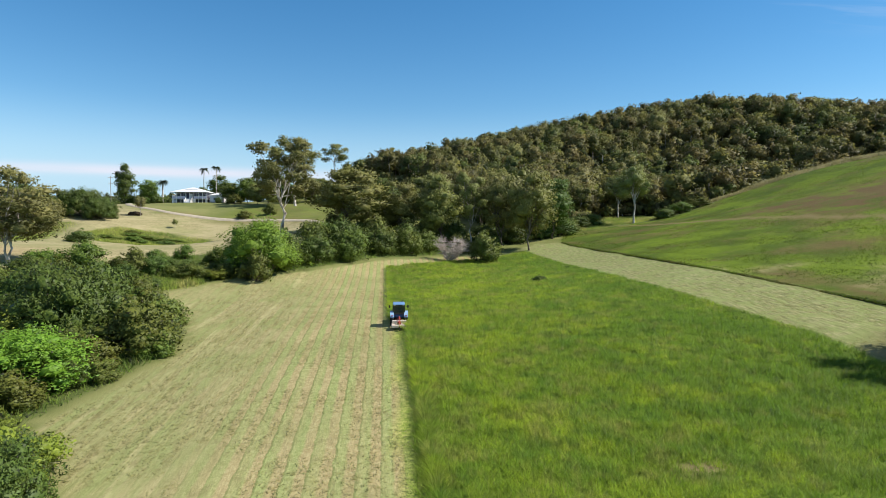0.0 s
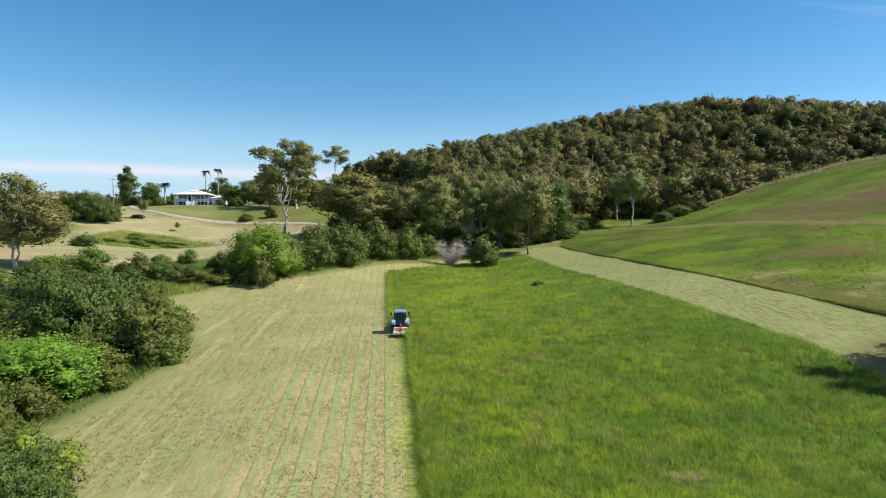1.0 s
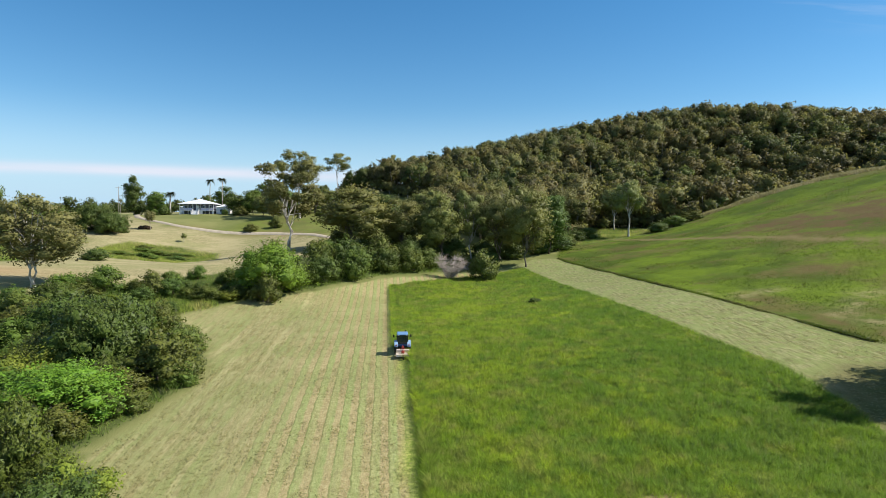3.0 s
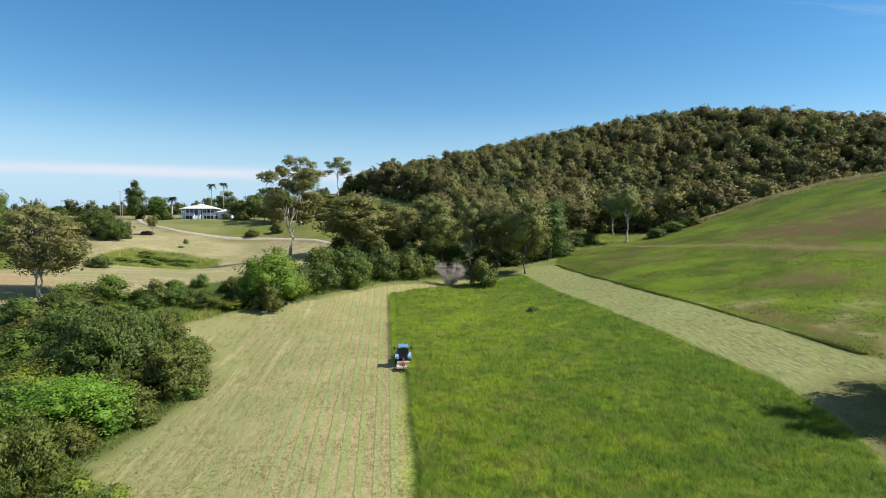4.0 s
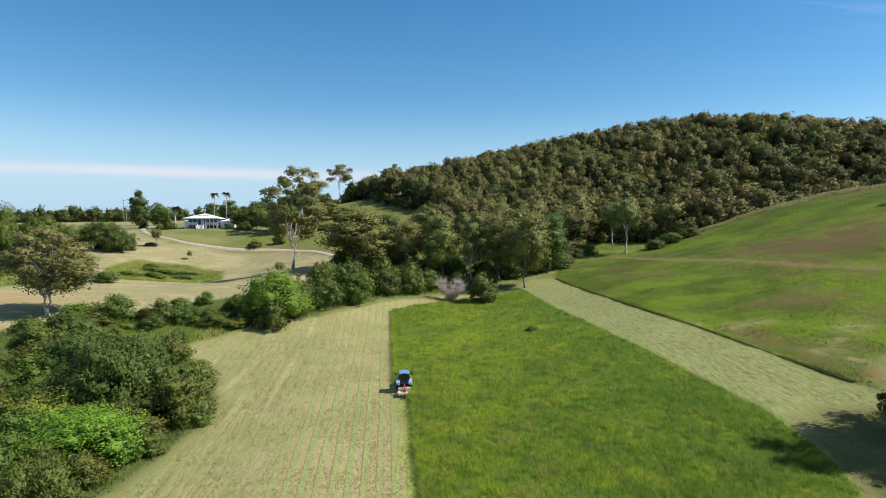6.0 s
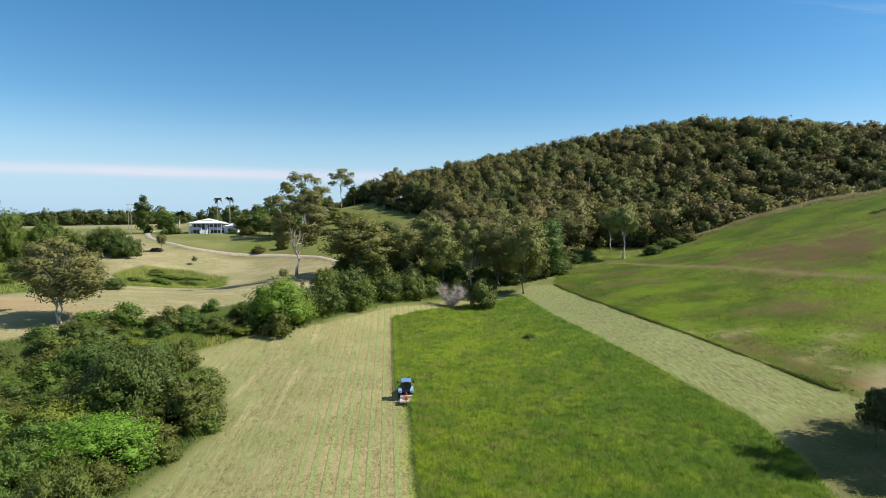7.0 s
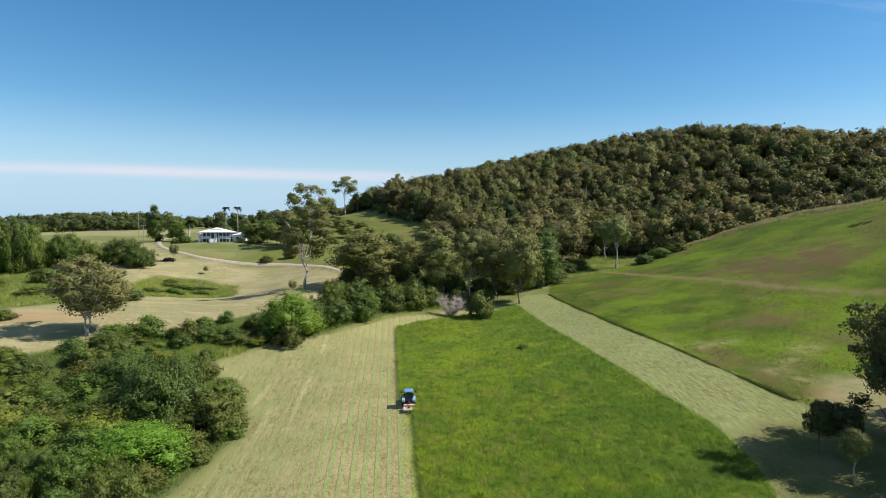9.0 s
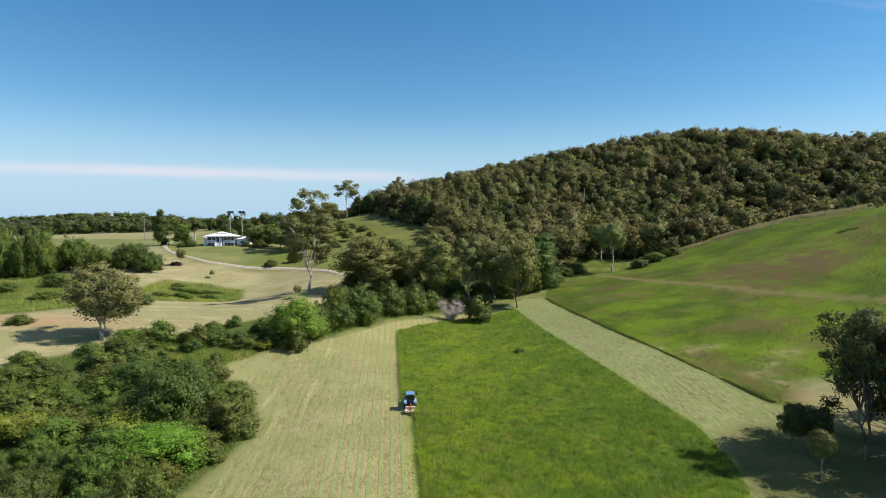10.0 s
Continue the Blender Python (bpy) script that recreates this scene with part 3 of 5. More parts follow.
def tubes(paths, sides=6):
    """Tapered limbs: each path is a list of (point, radius). Returns verts, quads."""
    V, F, base = [], [], 0
    ring = np.linspace(0, 2 * np.pi, sides, endpoint=False)
    for path in paths:
        pts = np.array([p for p, _ in path], float)
        rad = np.array([r for _, r in path], float)
        way = np.gradient(pts, axis=0)
        way /= np.linalg.norm(way, axis=1)[:, None] + 1e-9
        ref = np.where(np.abs(way[:, :1]) < 0.9, [[1.0, 0, 0]], [[0, 1.0, 0]])
        a = np.cross(way, ref)
        a /= np.linalg.norm(a, axis=1)[:, None]
        b = np.cross(way, a)
        V.append((pts[:, None, :] + rad[:, None, None] * (a[:, None, :] * np.cos(ring)[None, :, None] + b[:, None, :] * np.sin(ring)[None, :, None])).reshape(-1, 3))
        n = len(pts)
        i, j = np.meshgrid(np.arange(n - 1), np.arange(sides), indexing="ij")
        k = (j + 1) % sides
        F.append((base + np.stack([i * sides + j, i * sides + k, (i + 1) * sides + k, (i + 1) * sides + j], -1)).reshape(-1, 4))
        base += n * sides
    return np.concatenate(V), np.concatenate(F)


def leaves(rng, centres, radii, count, size, flat=0.75, upper=False):
    """Leaf sprays, one triangle each, over the outer shell of lumps: centres (n, 3), radii (n,).
    Returns verts, triangles, each spray's lump and its way out of the lump."""
    centres, radii = np.asarray(centres, float), np.asarray(radii, float)
    count = int(count * 1.8)
    pick = rng.choice(len(radii), count, p=radii ** 2 / np.sum(radii ** 2))
    d = rng.normal(size=(count, 3))
    d[:, 2] += 0.45 if upper else 0.2
    d /= np.linalg.norm(d, axis=1)[:, None]
    k1, k2 = rng.normal(size=(2, len(radii), 3))
    p1, p2 = rng.uniform(0, 6.28, (2, len(radii)))
    bulge = 0.20 * np.sin(2.6 * np.sum(d * k1[pick], axis=1) + p1[pick]) + 0.15 * np.sin(5.5 * np.sum(d * k2[pick], axis=1) + p2[pick])
    r = radii[pick] * (1.06 + bulge - 0.42 * rng.random(count) ** 1.6) * (1 + 0.10 * rng.normal(size=count).clip(-1.5, 2.5))
    at = centres[pick] + d * r[:, None] * np.array([1, 1, flat])
    normal = d * 0.7 + rng.normal(size=(count, 3)) * 0.8
    normal[:, 2] += 0.2
    normal /= np.linalg.norm(normal, axis=1)[:, None]
    side = np.cross(normal, rng.normal(size=(count, 3)))
    side /= np.linalg.norm(side, axis=1)[:, None]
    along = np.cross(normal, side)
    s = size * (0.5 + 0.9 * rng.random(count)) * 0.85
    a, b = side * (s * 0.5)[:, None], along * (s * 0.9)[:, None]
    V = np.stack([at - b * 0.7 - a, at - b * 0.5 + a, at + b * 1.1], 1).reshape(-1, 3)
    return V, np.arange(3 * count).reshape(-1, 3), pick, d


def ball(level):
    bm = bmesh.new()
    bmesh.ops.create_icosphere(bm, subdivisions=level, radius=1.0)
    V, F = np.array([v.co[:] for v in bm.verts]), np.array([[v.index for v in f.verts] for f in bm.faces])
    bm.free()
    return V, F


BALLS = {1: ball(1), 2: ball(2)}


def cores(rng, centres, radii, share=0.72, flat=0.75, level=1):
    """The dense, uneven inside of leafy lumps, which the outer leaves hide. Returns verts, triangles."""
    centres, radii = np.asarray(centres, float), np.asarray(radii, float)
    V, F = BALLS[level]
    n = len(radii)
    rough = 1 + 0.15 * rng.normal(size=(n, len(V), 1)).clip(-1.6, 1.6)
    P = centres[:, None, :] + V[None] * rough * (radii * share)[:, None, None] * np.array([1, 1, flat])
    return P.reshape(-1, 3), (F[None] + (np.arange(n) * len(V))[:, None, None]).reshape(-1, 3)


def foliage(rng, centres, radii, count, size, flat=0.75, share=0.78, main=None):
    """Leaves round dense cores (in the first main lumps): verts, faces, and the way out of the crown at each vertex."""
    V, Q, pick, d = leaves(rng, centres, radii, count, size, flat)
    main = len(radii) if main is None else main
    inner, inner_r = centres[:main], radii[:main]
    W, T = cores(rng, inner, inner_r, share, flat, 1)
    P = np.concatenate([V, W])
    mid = np.average(centres, axis=0, weights=radii)
    mid[2] -= 0.25 * np.std(centres[:, 2])
    big = (P - mid) / (np.std(centres, axis=0) + 0.3)
    big /= np.linalg.norm(big, axis=1)[:, None] + 1e-6
    own = np.concatenate([np.repeat(d, 3, axis=0), (W - np.repeat(inner, 12, axis=0)) / np.repeat(inner_r * share, 12)[:, None]])
    dome = big * 0.5 + own * 0.55
    return P, [Q, T + len(V)], dome


def blades(rng, x, y, z, tall, wide, lean=0.35):
    """Grass blades, one narrow leaning triangle each: arrays of feet, heights and widths."""
    n = len(x)
    a = rng.random(n) * 2 * np.pi
    side = np.stack([np.cos(a), np.sin(a), np.zeros(n)], 1) * (wide * 0.5)[:, None]
    tip = rng.normal(size=(n, 2)) * lean
    foot = np.stack([x, y, z - 0.03], 1)
    up = np.stack([tip[:, 0] * tall, tip[:, 1] * tall, tall], 1)
    V = np.stack([foot - side, foot + side, foot + up], 1).reshape(-1, 3)
    return V, np.arange(3 * n).reshape(-1, 3)


def scatter(rng, poly, density, soft=0.5):
    """Random feet inside an outline."""
    xs, ys = [p[0] for p in poly], [p[1] for p in poly]
    n = int((max(xs) - min(xs)) * (max(ys) - min(ys)) * density)
    x, y = rng.uniform(min(xs), max(xs), n), rng.uniform(min(ys), max(ys), n)
    keep = rng.random(n) < inside(poly, x, y, soft)
    return x[keep], y[keep]


def lumps(x, y, scale, seed=0.0):
    """Soft uneven field between about -1 and 1, for clumping."""
    return (np.sin(x * scale + 1.7 * np.sin(y * scale * 0.61 + seed)) + np.sin(y * scale * 1.13 + 1.9 * np.sin(x * scale * 0.47 + seed * 2.1))
            + np.sin((x + y) * scale * 1.9 + seed * 3.7 + 1.3 * np.sin((x - y) * scale * 0.83))) / 3


# ---------------------------------------------------------------- ground
def spaced(lo, hi, fine, reach, grow):
    """Coordinates: even steps from lo to hi, then ever wider ones as far as reach."""
    mid = list(np.arange(lo, hi + fine / 2, fine))
    step, v, up = fine, mid[-1], []
    while v < reach:
        step *= grow
        v += step
        up.append(v)
    step, v, down = fine, mid[0], []
    while v > -reach:
        step *= grow
        v -= step
        down.append(v)
    return np.array(down[::-1] + mid + up)


BROWN = [(50.5, 2.0, 93, 3.5), (53.5, 1.4, 77, 4), (57, 2.5, 70, 4), (70, 7, 104, 4), (86, 9, 92, 4), (88, 11, 130, 6), (52, 7, 165, 5), (80, 9, 150, 6)]      # worn patches on the hill pasture
PALE = [(45.6, 1.3, 100, 2.4), (49.5, 2.2, 95.5, 2.0), (54.5, 2.6, 96, 1.6), (56.5, 2.2, 80, 2.2), (61, 2.5, 84, 2), (66, 3, 88, 2), (58, 2, 75, 2)]      # tufts of dry grass there


def build_ground():
    xs, ys = spaced(-58, 62, 1.15, 4500, 1.06), spaced(26, 160, 1.7, 4500, 1.055)
    X, Y = np.meshgrid(xs, ys)
    x, y = X.ravel(), Y.ravel()
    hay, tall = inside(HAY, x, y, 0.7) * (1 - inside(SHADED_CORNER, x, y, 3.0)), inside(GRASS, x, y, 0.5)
    forest = forest_cover(x, y)
    bank = np.maximum(inside(CREEK, x, y, 1.5), inside(WEEDS, x, y, 2))
    bank = np.maximum(bank, np.clip(((x + 128) / 30.0) ** -2, 0, 1) * inside([(-170, 122), (-112, 128), (-96, 142), (-112, 185), (-170, 190)], x, y, 4))
    bank = np.maximum(bank, inside(CLEARING, x, y, 3.0))
    # weedy litter under the gums, its colour also deepening their shade
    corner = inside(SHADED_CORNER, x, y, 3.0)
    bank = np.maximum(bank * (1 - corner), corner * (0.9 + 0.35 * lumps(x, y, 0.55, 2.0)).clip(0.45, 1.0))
    hill = np.maximum(inside(HILL, x, y, 0.6) * (1 - corner), 0.55 * inside(KNOLL, x, y, 4.0))
    red = 1.5 * np.exp(-(((x - 96) / 17.0) ** 2 + ((y - 143) / 13.0) ** 2)) + 0.3 * np.exp(-(((x - 62) / 4.5) ** 2 + ((y - 60) / 7.0) ** 2)) + 0.7 * np.exp(-(((x - 124) / 8.0) ** 2 + ((y - 148) / 9.0) ** 2))
    red = red + 0.45 * inside(KNOLL, x, y, 8.0) + sum(0.9 * np.exp(-(((x - a) / b) ** 2 + ((y - c) / d) ** 2)) for a, b, c, d in BROWN)
    soil = np.clip(1.3 * np.exp(-(((x - 15.5) / 1.6) ** 2 + ((y - 36.2) / 0.9) ** 2)), 0, 1)
    red = np.maximum(red, 0.35 * corner)
    bare = soil + np.where((hill > 0) | (corner > 0), red, np.exp(-(((x + 100) / 16.0) ** 2 + ((y - 120) / 7.0) ** 2)))
    pale = np.clip(sum(np.exp(-(((x - a) / b) ** 2 + ((y - c) / d) ** 2)) for a, b, c, d in PALE), 0, 1)
    seam = x - edge_right(y)
    fresh = np.clip((seam + 1.9) / 0.3, 0, 1) * (y < TRACTOR_Y - 2.5) * np.clip((0.5 - seam) / 0.3, 0, 1)
    swath = np.clip((seam + 1.3) / 1.3, 0, 1)
    far_drive = beside(DRIVE[7:], x, y)
    track = 0.7 * np.clip(1.5 - np.abs(far_drive - 0.7), 0, 1) + 0.3 * corner * (0.6 + 0.4 * lumps(x, y, 0.9, 4.0)) + np.clip(1.25 - np.abs(beside(HILL_TRACK, x, y) - 0.55), 0, 1) * (hill > 0)
    z = height(x, y) + 0.05 * lumps(x, y, 1.1) + 0.10 * lumps(x, y, 0.31, 2.0)
    ny, nx = X.shape
    i, j = np.meshgrid(np.arange(ny - 1), np.arange(nx - 1), indexing="ij")
    a = (i * nx + j).ravel()
    faces = np.stack([a, a + 1, a + nx + 1, a + nx], 1)
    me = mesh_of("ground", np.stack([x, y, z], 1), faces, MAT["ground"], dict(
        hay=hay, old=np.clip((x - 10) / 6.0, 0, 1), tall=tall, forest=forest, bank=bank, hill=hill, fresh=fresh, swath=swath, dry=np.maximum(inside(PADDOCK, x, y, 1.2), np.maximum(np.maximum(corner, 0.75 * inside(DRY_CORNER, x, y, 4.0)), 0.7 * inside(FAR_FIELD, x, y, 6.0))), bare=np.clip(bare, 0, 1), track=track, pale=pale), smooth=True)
    tagged(new("ground", me), "rolling farmland with mown hay, pasture and a creek bank", "ground", kind="structure")


def build_driveway():
    """A pale gravel drive, laid a little proud of the grass."""
    line = np.array(DRIVE, float)
    s = np.concatenate([[0], np.cumsum(np.hypot(*np.diff(line, axis=0).T))])
    t = np.linspace(0, s[-1], 160)
    x, y = np.interp(t, s, line[:, 0]), np.interp(t, s, line[:, 1])
    for _ in range(12):
        x[1:-1], y[1:-1] = (x[:-2] + x[2:] + 2 * x[1:-1]) / 4, (y[:-2] + y[2:] + 2 * y[1:-1]) / 4
    dx, dy = np.gradient(x), np.gradient(y)
    n = np.hypot(dx, dy)
    V = []
    for o, up in ((-1.2, -0.1), (-1.0, 0.16), (0, 0.2), (1.0, 0.16), (1.2, -0.1)):
        px, py = x - dy / n * o, y + dx / n * o
        V.append(np.stack([px, py, height(px, py) + up], 1))
    V = np.stack(V, 1).reshape(-1, 3)
    i, j = np.meshgrid(np.arange(159), np.arange(4), indexing="ij")
    a = (i * 5 + j).ravel()
    me = mesh_of("driveway", V, np.stack([a, a + 5, a + 6, a + 1], 1), MAT["gravel"], smooth=True)
    tagged(new("driveway", me), "pale gravel driveway curving up to the house", "driveway", kind="structure")


build_ground()
build_driveway()


# ---------------------------------------------------------------- trees and shrubs
def crown_lumps(rng, h, w, count, low, big, tufts=2, far=1.0):
    """Boughs in an uneven crown between low * h and h: each ends in a rounded lump with smaller tufts on it.
    Returns the lumps' centres, then all centres and radii with the lumps first."""
    mid, half = h * (1 + low) / 2, h * (1 - low) / 2
    ends, rad, c, r = [], [], [], []
    for k in range(count):
        up = -0.85 + 1.83 * (k + 0.5) / count + rng.normal() * 0.08
        up = min(max(up, -0.9), 0.99)
        a = k * 2.39996 + rng.normal() * 0.35
        flat = math.sqrt(1 - up * up)
        lump = w * big * rng.uniform(0.7, 1.3)
        reach = far * rng.uniform(0.78, 1.08) * (0.55 if k % 5 == 4 else 1.0)
        ends.append((math.cos(a) * flat * max(w / 2 - lump, 0) * reach, math.sin(a) * flat * max(w / 2 - lump, 0) * reach, mid + up * (half - lump * 0.8) * reach))
        rad.append(lump)
    for e, lump in zip(ends, rad):
        for _ in range(tufts):
            d = rng.normal(size=3)
            d[2] = abs(d[2]) * 0.8
            d /= np.linalg.norm(d)
            small = lump * rng.uniform(0.32, 0.6)
            c.append(np.array(e) + d * (lump * 0.85) * np.array([1, 1, 0.8]))
            r.append(small)
    return np.array(ends), np.concatenate([np.array(ends), np.array(c).reshape(-1, 3)]), np.array(rad + r)


def wobble(rng, a, b, n, amount):
    a, b = np.array(a, float), np.array(b, float)
    t = np.linspace(0, 1, n)[:, None]
    p = a + (b - a) * t
    p[1:-1] += rng.normal(size=(n - 2, 3)) * amount
    return p


def make_tree(name, seed, h, w, leaf, bark, label, lump_count=16, low=0.35, big=0.17, leaf_count=2600, leaf_size=0.42, stems=1, flat=0.75, thick=0.012, core=0.6, tufts=2, far=1.0, lean=(0, 0)):
    """A tree: tapered trunk with limbs to each part of an uneven crown."""
    rng = np.random.default_rng(seed)
    root = thing(name, label, "tree")
    ends, c, r = crown_lumps(rng, h, w, lump_count, low, big, tufts, far)
    c[:, :2] += np.array(lean)
    ends[:, :2] += np.array(lean)
    tk, limb = [], []
    base_r = h * thick
    for s in range(stems):
        a = (rng.normal() * 0.25 * (stems > 1), rng.normal() * 0.25 * (stems > 1), -0.4)
        top = (rng.normal() * w * 0.07 + lean[0] * 0.15, rng.normal() * w * 0.07 + lean[1] * 0.15, h * (low + 0.28))
        p = wobble(rng, a, top, 6, h * 0.012)
        rad = np.linspace(base_r, base_r * 0.45, 6)
        rad[0] *= 1.35
        tk.append(list(zip(p, rad)))
        for k in range(s, len(ends), stems):
            f = rng.uniform(0.45, 0.98)
            start = p[0] + (p[-1] - p[0]) * f
            i = min(int(f * 5), 4)
            start = p[i] + (p[i + 1] - p[i]) * (f * 5 - i)
            q = wobble(rng, start, ends[k], 5, h * 0.014)
            q[1:-1, 2] += np.array([0.03, 0.04, 0.02]) * h
            lr = base_r * rng.uniform(0.34, 0.58)
            limb.append(list(zip(q, np.linspace(lr, lr * 0.25, 5))))
            for _ in range(2):
                e = c[len(ends) + k * tufts + rng.integers(tufts)] if tufts else ends[k]
                limb.append(list(zip(wobble(rng, q[3], e, 3, 0.1), (lr * 0.35, lr * 0.25, lr * 0.1))))
    (tv, tf), (lv, lf) = tubes(tk, 9), tubes(limb, 5)
    part("trunk", mesh_of("trunk", np.concatenate([tv, lv]), np.concatenate([tf, lf + len(tv)]), MAT[bark], smooth=True), None, root)
    if leaf_count:
        P, F, dome = foliage(rng, c, r, leaf_count, leaf_size, flat, core, len(ends))
        part("crown", mesh_of("crown", P, F, MAT[leaf], dict(dome=dome)), None, root)
    return root


def make_shrub(name, seed, h, w, leaf, label, lump_count=14, leaf_count=1700, leaf_size=0.24, category="shrub", big=0.2):
    """A rounded, uneven shrub, leafy down to the ground."""
    rng = np.random.default_rng(seed)
    root = thing(name, label, category)
    c, r, small, small_r = [], [], [], []
    for k in range(lump_count):
        a, e = k * 2.39996 + rng.normal() * 0.4, np.arcsin(rng.uniform(0.02, 1.0))
        reach = rng.uniform(0.6, 0.85)
        at = np.array((np.cos(a) * np.cos(e) * reach * w / 2, np.sin(a) * np.cos(e) * reach * w / 2, 0.08 * h + np.sin(e) * reach * h * 0.92))
        c.append(at)
        r.append(w * big * rng.uniform(0.65, 1.1))
        for _ in range(2):
            small.append(at + rng.normal(size=3) * w * big * 0.55)
            small_r.append(w * big * rng.uniform(0.3, 0.55))
    c.append(np.array((0, 0, h * 0.36)))
    r.append(min(w * 0.34, h * 0.42))
    main = len(c)
    c, r = np.array(c + small), np.array(r + small_r)
    c[:, 2] = np.maximum(c[:, 2], r * 0.5)
    stem = [list(zip(wobble(rng, rng.normal(size=3) * (0.2, 0.2, 0) - (0, 0, 0.3), c[k] * 0.9, 4, 0.12), (0.10, 0.08, 0.05, 0.02))) for k in range(0, lump_count, 2)]
    part("stem", mesh_of("stem", *tubes(stem, 5), MAT["bark_dark"], smooth=True), None, root)
    P, F, dome = foliage(rng, c, r, leaf_count, leaf_size, 0.85, 0.56, main)
    part("crown", mesh_of("crown", P, F, MAT[leaf], dict(dome=dome)), None, root)
    return root


def make_bare_shrub(seed, h, w):
    """A leafless grey thicket: stems that fork into fine twigs."""
    rng = np.random.default_rng(seed)
    root = thing("dead_shrub", "leafless grey-mauve shrub with fine twigs beside the mown track", "shrub")
    stem, twig = [], []
    for k in range(9):
        a, e = rng.uniform(0, 2 * np.pi), rng.uniform(0.45, 1.1)
        tip = np.array((np.cos(a) * np.cos(e) * w * 0.5, np.sin(a) * np.cos(e) * w * 0.5, np.sin(e) * h * 0.8))
        p = wobble(rng, (0, 0, -0.3), tip, 5, 0.15)
        stem.append(list(zip(p, (0.11, 0.09, 0.07, 0.05, 0.03))))
        for _ in range(190):
            s = p[rng.integers(1, 5)]
            d = rng.normal(size=3)
            d[2] = abs(d[2]) * 0.9
            e2 = s + d / np.linalg.norm(d) * rng.uniform(0.8, 2.0)
            twig.append([(s, 0.025), ((s + e2) / 2 + rng.normal(size=3) * 0.12, 0.02), (e2, 0.012)])
    part("stem", mesh_of("stem", *tubes(stem, 6), MAT["twig"], smooth=True), None, root)
    part("brushwood", mesh_of("brushwood", *tubes(twig, 3), MAT["twig"], smooth=True), None, root)
    return root


def make_palm(seed, h, label, fronds=13, length=2.4, thick=0.16):
    """A palm: slim ringed stem and a head of drooping fronds with leaflets."""
    rng = np.random.default_rng(seed)
    root = thing("palm_tree", label, "palm tree")
    p = wobble(rng, (0, 0, -0.3), (0.2, 0.1, h - 0.6), 7, 0.05)
    part("trunk", mesh_of("trunk", *tubes([list(zip(p, np.linspace(thick * 1.4, thick, 7)))], 8), MAT["bark_pale"], smooth=True), None, root)
    for k in range(fronds):
        a, lift = 2 * np.pi * k / fronds + rng.normal() * 0.15, rng.uniform(0.1, 1.1)
        way = np.array((np.cos(a), np.sin(a), 0))
        side = np.array((-np.sin(a), np.cos(a), 0))
        rib = [p[-1] + way * length * f * (0.9 - 0.15 * f) + np.array((0, 0, length * (lift * f - 1.15 * f * f))) for f in np.linspace(0, 1, 17)]
        V, F = list(rib), []
        for i in range(16):
            for s in (-1, 1):
                leaf_len = 0.75 * math.sin(math.pi * min((i + 1) / 16 * 0.85 + 0.12, 1)) + 0.12
                F.append((i, i + 1, len(V)))
                V.append(rib[i] + (side * s * 0.8 + way * 0.35 + np.array((0, 0, -0.55))) * leaf_len)
        part("frond", mesh_of("frond", np.array(V), np.array(F), MAT["palm"]), None, root)
    return root


MODELS = {}


def plant(key, make, native, x, y, h, w, turn, sink=0.1):
    """Plants a tree of that model with height h and spread w at (x, y); the first one is built, the rest are copies."""
    h0, w0 = native
    size = Vector((w / w0, w / w0, h / h0))
    at = pose(x, y, ground_at(x, y) - sink, 0, 0, turn)
    if key not in MODELS:
        ob = make()
        MODELS[key] = ob
        ob.matrix_basis = at @ Matrix.Diagonal((*size, 1))
        return ob
    ob = MODELS[key]
    old = ob.scale
    return copy_thing(ob, at @ Matrix.Diagonal((size.x / old.x, size.y / old.y, size.z / old.z, 1)))


